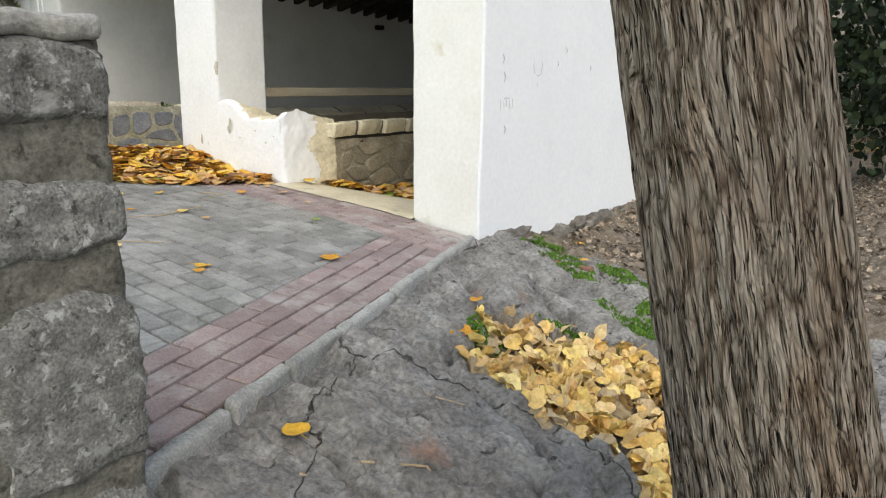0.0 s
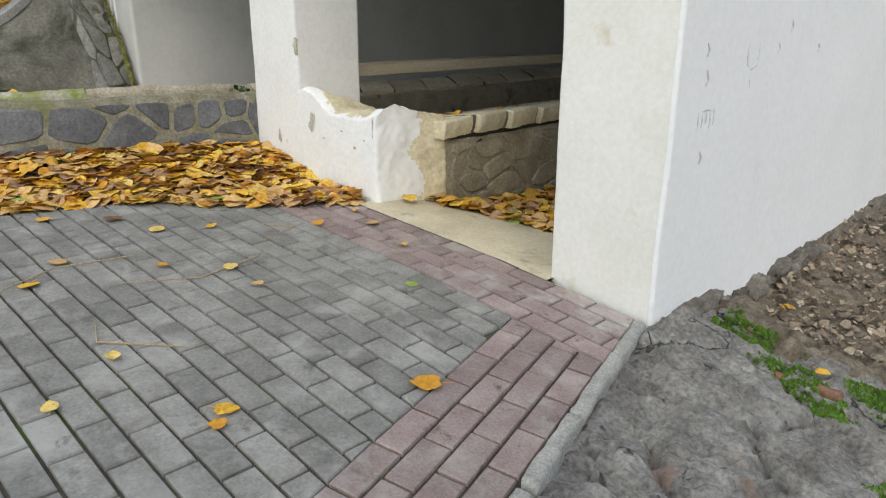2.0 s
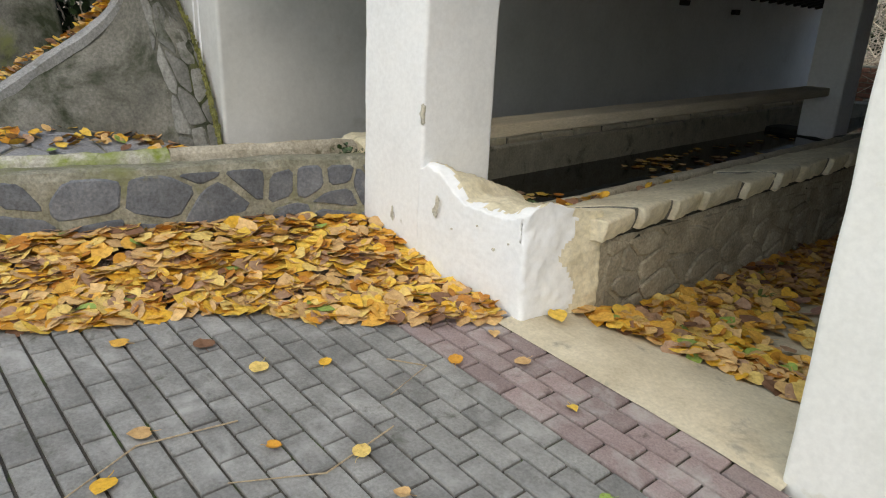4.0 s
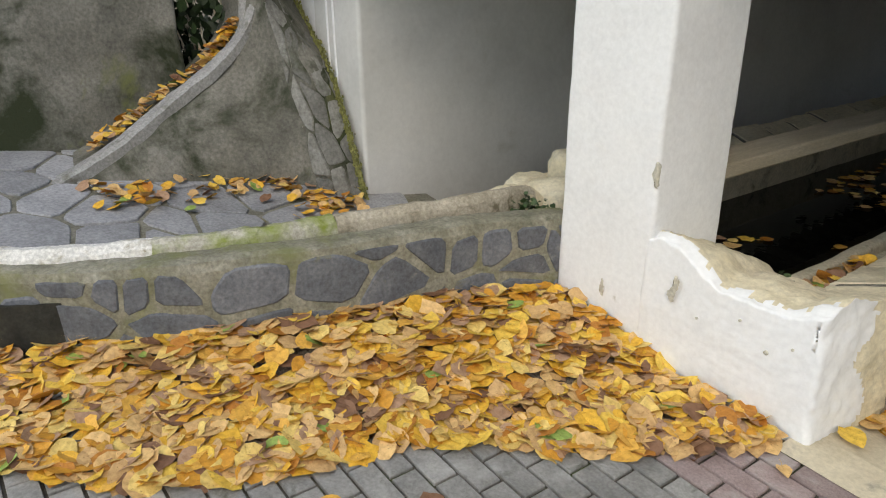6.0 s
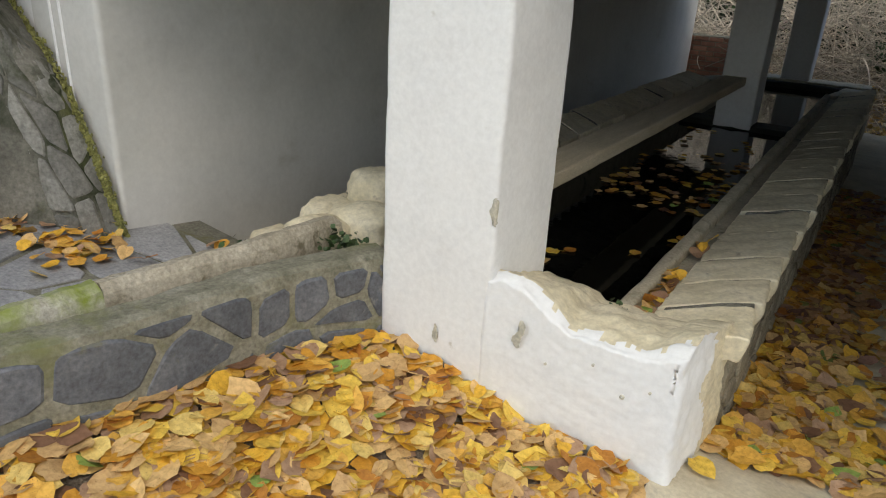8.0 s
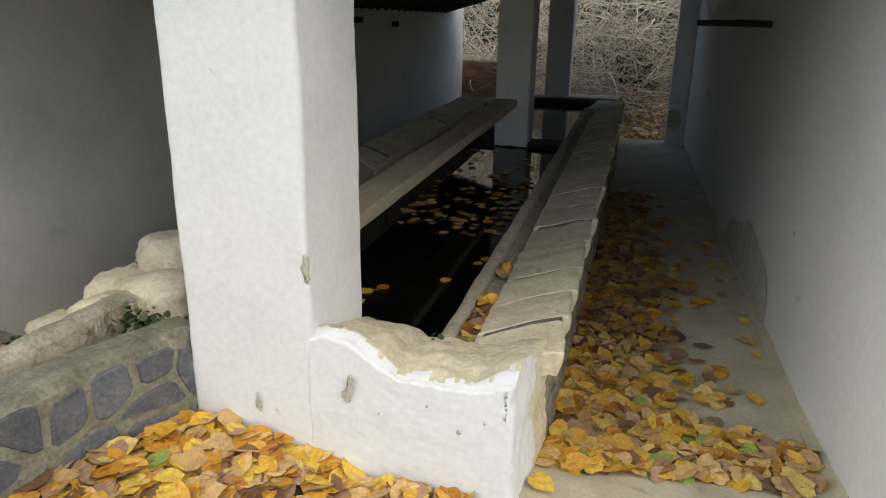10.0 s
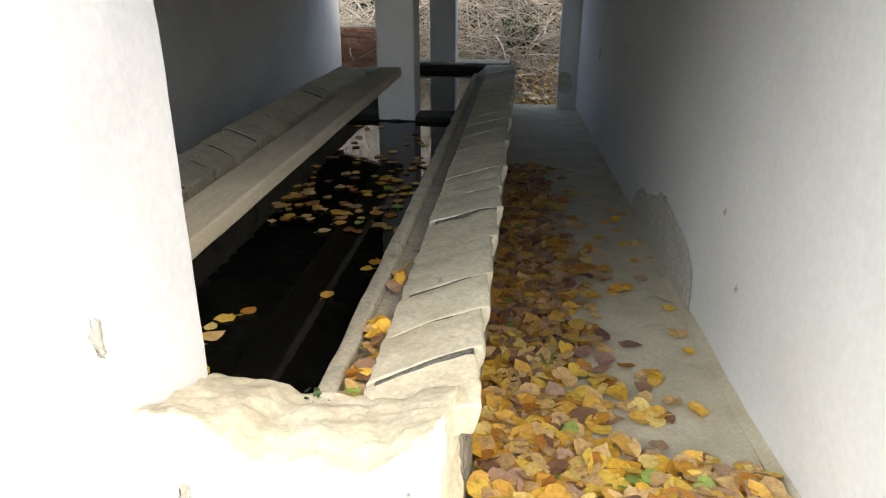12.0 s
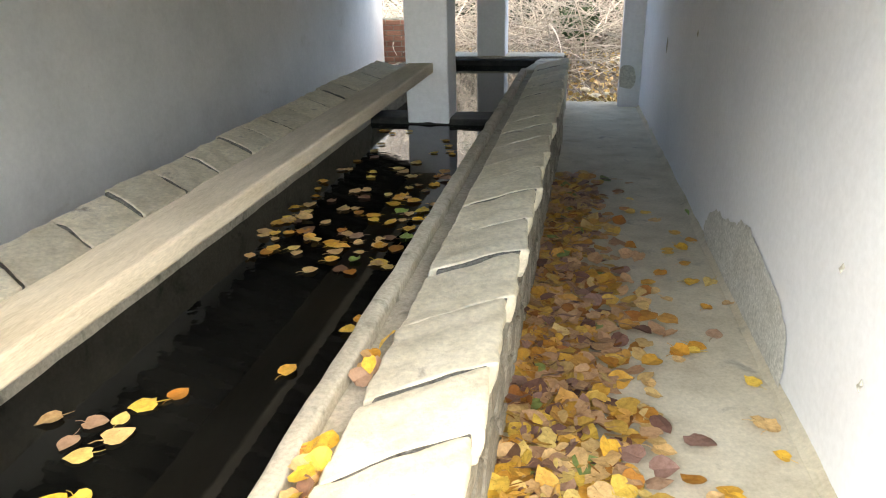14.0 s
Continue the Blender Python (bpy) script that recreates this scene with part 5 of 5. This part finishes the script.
tagged(part("leaf_scatter", heap("terrace_leaves", places), M_LEAF), "orange leaves gathered on the terrace and its coping", "leaves", kind="stuff")
places = [(-0.245 + rng.uniform(-0.02, 0.03), y, 0.33 + 0.05 * rng.random(), rng.uniform(0.05, 0.08), 1.6) for y in [rng.uniform(0.36, 1.0) for _ in range(40)] + [rng.uniform(1.2, 1.5) for _ in range(8)]]
tagged(part("leaf_scatter", heap("groove_leaves", places), M_LEAF), "leaves caught in the groove of the trough", "leaves", kind="stuff")

# single leaves that lie apart
VARIANTS = []
for k in range(7):
    v, f = leaf_shape(rng, 1.0, (0.12, 0.3, 0.5, 0.2, 0.4, 0.05, 0.25)[k])
    st, sf = tube([(-0.4, 0, 0.01), (-0.62, 0.06, 0.03), (-0.85, 0.03, 0.02)], [0.018, 0.014, 0.012], 4)
    VARIANTS.append(mesh_of("fallen_leaf", v + st, f + [tuple(i + len(v) for i in g) for g in sf]))
    VARIANTS[-1].materials.append(M_LEAF1)


def single_leaf(x, y, z, size, k, label, group, turn=None, tilt=0.12):
    ob = new("fallen_leaf", VARIANTS[k % 7])
    ob.matrix_world = Matrix.Translation((x, y, z)) @ Euler((rng.uniform(-tilt, tilt), rng.uniform(-tilt, tilt), rng.uniform(0, 6.28) if turn is None else turn)).to_matrix().to_4x4() @ Matrix.Diagonal((size, size, size, 1))
    tagged(ob, label, "leaf", group)


for x, y, s in ((1.53, -1.08, 0.095), (0.4, -1.11, 0.07), (1.28, -1.62, 0.07), (1.33, -1.67, 0.05), (0.98, -0.64, 0.05), (0.62, -0.36, 0.05), (-0.1, -0.93, 0.06), (0.23, -1.32, 0.05), (0.83, -1.75, 0.05), (0.99, -1.98, 0.055), (0.47, -2.0, 0.06),
                (0.12, -1.78, 0.085), (-0.05, -1.62, 0.07), (-0.45, -1.25, 0.085), (-0.2, -1.15, 0.075), (0.15, -0.5, 0.07), (0.3, -0.28, 0.07), (0.08, -0.22, 0.06), (1.75, -2.3, 0.055), (-0.62, -1.5, 0.07), (0.62, -1.12, 0.05)):
    single_leaf(x, y, pave_z(x, y) + 0.012, s, rng.randrange(7), "yellow fallen leaf lying on the pavers", "leaves on the pavers")
for x, y, s in ((2.52, -2.22, 0.085), (2.42, -1.25, 0.1), (2.32, -1.0, 0.06), (1.9, 0.95, 0.07), (2.55, 0.55, 0.06), (2.3, 0.15, 0.05)):
    single_leaf(x, y, rock_z(x, y) + 0.02, s, rng.randrange(7), "yellow fallen leaf lying on the bedrock", "leaves on the rock")
for _ in range(46):
    y = rng.uniform(0.9, 5.0)
    x = rng.uniform(0.62, 1.12)
    single_leaf(x, y, passage_z(x, y) + 0.014, rng.uniform(0.06, 0.1), rng.randrange(7), "fallen leaf lying on the passage floor", "leaves on the passage floor")
for x, y in ((-1.03, 1.2), (-0.99, 1.12), (-1.1, 1.17), (-1.12, 1.07), (-1.04, 1.02), (-1.0, 1.28), (-0.92, 1.35), (-1.25, 1.16), (-0.98, 0.82), (-0.92, 0.86), (-0.52, 0.62), (-0.46, 0.7), (-0.48, 1.95), (-0.5, 1.85), (-0.62, 1.55)):
    single_leaf(x, y, 0.146, rng.uniform(0.065, 0.095), rng.randrange(7), "yellow leaf floating on the dark water", "leaves on the water", tilt=0.03)
for _ in range(120):
    x, y = rng.uniform(-1.3, -0.42), min(5.1, 2.3 + abs(rng.gauss(0, 1.1)))
    single_leaf(x, y, 0.146, rng.uniform(0.05, 0.09), rng.randrange(7), "leaf floating on the dark water", "leaves on the water", tilt=0.03)

# fallen twigs
for pts in ([(0.35, -0.95), (0.42, -1.25), (0.3, -1.5)], [(0.9, -1.55), (0.7, -1.75), (0.55, -1.7)], [(0.0, -0.72), (0.12, -0.62), (0.2, -0.85)], [(0.05, -1.35), (0.0, -1.65), (0.15, -1.95)]):
    v, f = tube([(x, y, pave_z(x, y) + 0.008) for x, y in pts], [0.003, 0.003, 0.002], 5)
    tagged(part("twig", mesh_of("twig", v, f), M_STALK), "thin pale twig fallen on the pavers", "twig", "twigs on the pavers")
for pts in ([(2.45, -1.55), (2.62, -1.75), (2.75, -1.72)], [(2.7, -2.15), (2.85, -2.05), (3.0, -2.12)], [(2.62, -2.3), (2.7, -2.2), (2.86, -2.2)]):
    v, f = tube([(x, y, rock_z(x, y) + 0.008) for x, y in pts], [0.004, 0.004, 0.002], 5)
    tagged(part("twig", mesh_of("twig", v, f), M_STALK), "thin pale twig fallen on the bedrock", "twig", "twigs on the rock")

# moss tufts
MOSS = [(1.97, 0.3, 0.26, 0.16, 1.3), (2.3, 0.04, 0.26, 0.14, 1.4), (2.62, 0.15, 0.34, 0.16, 1.1), (2.95, 0.55, 0.38, 0.25, 1.1), (2.98, -0.36, 0.36, 0.18, 1.6), (2.48, -1.17, 0.14, 0.09, 1.3), (2.75, -0.8, 0.4, 0.06, 1.0)]
verts, faces, count = [], [], 0
while count < 13000:
    x, y = rng.uniform(1.85, 3.7), rng.uniform(-1.3, 0.75)
    band = max(w * math.exp(-((x - cx) / sx) ** 2 - ((y - cy) / sy) ** 2) for cx, cy, sx, sy, w in MOSS)
    count += 0.04
    if x < kerb_x(y) + 0.1 or band * (0.75 + 0.9 * noise.noise(Vector((x * 5, y * 7, 2)))) < 0.5 + 0.2 * rng.random():
        continue
    count += 1
    z = rock_z(x, y)
    r, h, a = rng.uniform(0.005, 0.012), rng.uniform(0.004, 0.014), rng.uniform(0, 6.28)
    o = len(verts)
    for k in range(4):
        verts.append((x + r * math.cos(a + k * 1.57), y + r * math.sin(a + k * 1.57), z - 0.004))
    verts.append((x + rng.uniform(-0.005, 0.005), y + rng.uniform(-0.005, 0.005), z + h))
    faces += [(o, o + 1, o + 4), (o + 1, o + 2, o + 4), (o + 2, o + 3, o + 4), (o + 3, o, o + 4)]
tagged(part("moss", mesh_of("moss", verts, faces), M_MOSS), "bright green moss cushions on the rock", "moss", kind="stuff")
for x, y, r in ((2.2, 0.02, 0.035), (2.75, 0.25, 0.07), (2.95, -0.25, 0.06), (2.35, 0.05, 0.05)):
    z = rock_z(x, y)
    tagged(part("brick_fragment", block((x - r, y - r * 0.5, z - 0.015), (x + r, y + r * 0.5, z + 0.02), 0.025, 0.006, 20, x, 0.01), M_BRICKRED), "broken piece of reddish brick on the soil", "brick fragment", "brick fragments")
for x, y, r in ((2.9, 2.1, 0.08), (2.6, 1.6, 0.06), (3.3, 1.7, 0.05)):
    z = ground_z(x, y)
    tagged(part("flat_stone", block((x - r, y - r * 0.6, z - 0.02), (x + r, y + r * 0.6, z + 0.025), 0.03, 0.01, 15, x, 0.02), M_SLATE), "flat grey stone lying on the soil", "stone", "stones on the soil")

# ---- kerb ----
kerb = thing("kerb", "worn concrete edging strips along the pavers", "kerb", kind="structure")
y, i = -0.13, 0
while y > -6.2:
    ln = (0.3, 0.42, 0.36, 0.46, 0.33)[i % 5]
    yb = y - ln
    def shape(p, y=y):
        c = kerb_x(p.y)
        return (c + p.x, p.y, p.z + pave_z(c, p.y))
    part("kerb_strip", block((-0.006, yb + 0.008, -0.08), (0.048, y - 0.004, 0.014 + 0.01 * ((i * 7) % 3) / 2), 0.035, 0.006, 14, i * 1.3, 0.012, shape), M_KERB, kerb)
    y, i = yb, i + 1

# ---- pavers ----
pavement = thing("pavement", "grey block paving with a reddish border, mossy joints", "pavement", kind="structure")
part("bed", sheet(20, 20, lambda u, v: Vector((-2.6 + (kerb_x(-6.3 + 6.2 * v) + 0.02 + 2.6) * u, -6.3 + 6.2 * v, pave_z(-2.6 + (kerb_x(-6.3 + 6.2 * v) + 2.62) * u, -6.3 + 6.2 * v) - 0.014))), M_BED, pavement)
tagged(part("threshold", sheet(24, 6, lambda u, v: Vector((0.0 + 1.27 * u, -0.131 + 0.193 * v, pave_z(1.27 * u, -0.1) + 0.005 + 0.003 * noise.noise(Vector((u * 9, v * 3, 1)))))), M_CONCRETE), "pale concrete sill at the passage mouth", "threshold", kind="structure")
BU = Vector((0.2652, -0.9642))
BN = Vector((-0.9642, -0.2652))
K0 = Vector((1.693, -0.12))
LN, WD, BORDER = 0.2005, 0.098, 0.392
ROW, SLANT = 0.0975, -0.005
near, rest = [], []


def paver(poly, red):
    if len(poly) < 3 or area(poly) < 0.0012:
        return
    cx, cy = sum(p[0] for p in poly) / len(poly), sum(p[1] for p in poly) / len(poly)
    (near if -1.0 < cx and cy > -2.3 and not inside(cx, cy - 0.12, PILE) else rest).append((poly, red, cx, cy))


def row_y(j):
    """The far edge of a row of the field, where x = 0.8."""
    return -0.115 - j * ROW


for j in range(64):
    for i in range(-2, 30):
        x0 = -2.546 + (i + 0.5 * (j % 2)) * 0.203
        g = 0.0055
        poly = [(x, row_y(j) + dy - SLANT * (x - 0.8)) for x, dy in ((x0 + g, g - ROW), (x0 + 0.203 - g, g - ROW), (x0 + 0.203 - g, -g), (x0 + g, -g))]
        edge = BORDER + 0.004 if j >= 4 else 0.004
        poly = clip_poly(poly, -BN.x, -BN.y, -(BN.x * K0.x + BN.y * K0.y + edge))
        poly = clip_poly(poly, -1, 0, 2.5)
        poly = clip_poly(poly, 0, 1, -0.12)
        paver(poly, j < 4)
for c in range(4):
    for i in range(-3, 33):
        s0 = -0.003 + (i + 0.5 * ((c + 1) % 2)) * LN
        g = 0.0055
        o = K0 + BN * (c * WD + 0.004)
        poly = [tuple(o + BU * a + BN * b) for a, b in ((s0 + g, g), (s0 + LN - g, g), (s0 + LN - g, WD - g), (s0 + g, WD - g))]
        poly = clip_poly(poly, SLANT, 1, row_y(4) + SLANT * 0.8 - 0.004)
        paver(poly, True)


def paver_verts(poly, seed):
    r = random.Random(seed)
    n = len(poly)
    cx, cy = sum(p[0] for p in poly) / n, sum(p[1] for p in poly) / n
    up, ta, tb = r.uniform(-0.0015, 0.0015), r.uniform(-0.01, 0.01), r.uniform(-0.01, 0.01)
    verts = []
    for z, inset in ((-0.03, 0.0), (-0.005, 0.0), (0.0, 0.005)):
        for x, y in poly:
            d = math.hypot(x - cx, y - cy) + 1e-6
            f = 1 - inset / d
            X, Y = cx + (x - cx) * f, cy + (y - cy) * f
            verts.append((X, Y, pave_z(X, Y) + z + up + ta * (X - cx) + tb * (Y - cy)))
    faces = [(k * n + i, k * n + (i + 1) % n, (k + 1) * n + (i + 1) % n, (k + 1) * n + i) for k in range(2) for i in range(n)] + [tuple(range(2 * n, 3 * n))]
    return verts, faces


near.sort(key=lambda q: (q[2] - 1.0) ** 2 + (q[3] + 1.0) ** 2)
rest += near[300:]
for i, (poly, red, cx, cy) in enumerate(near[:300]):
    part("paver", mesh_of("paver", *paver_verts(poly, i)), M_PAVER_RED if red else M_PAVER_GREY, pavement)
for red in (False, True):
    verts, faces = [], []
    for i, (poly, r, cx, cy) in enumerate(rest):
        if r == red:
            v, f = paver_verts(poly, 1000 + i)
            o = len(verts)
            verts += v
            faces += [tuple(a + o for a in q) for q in f]
    if verts:
        part("further_pavers", mesh_of("further_pavers", verts, faces), M_PAVER_RED if red else M_PAVER_GREY, pavement, kind="stuff")
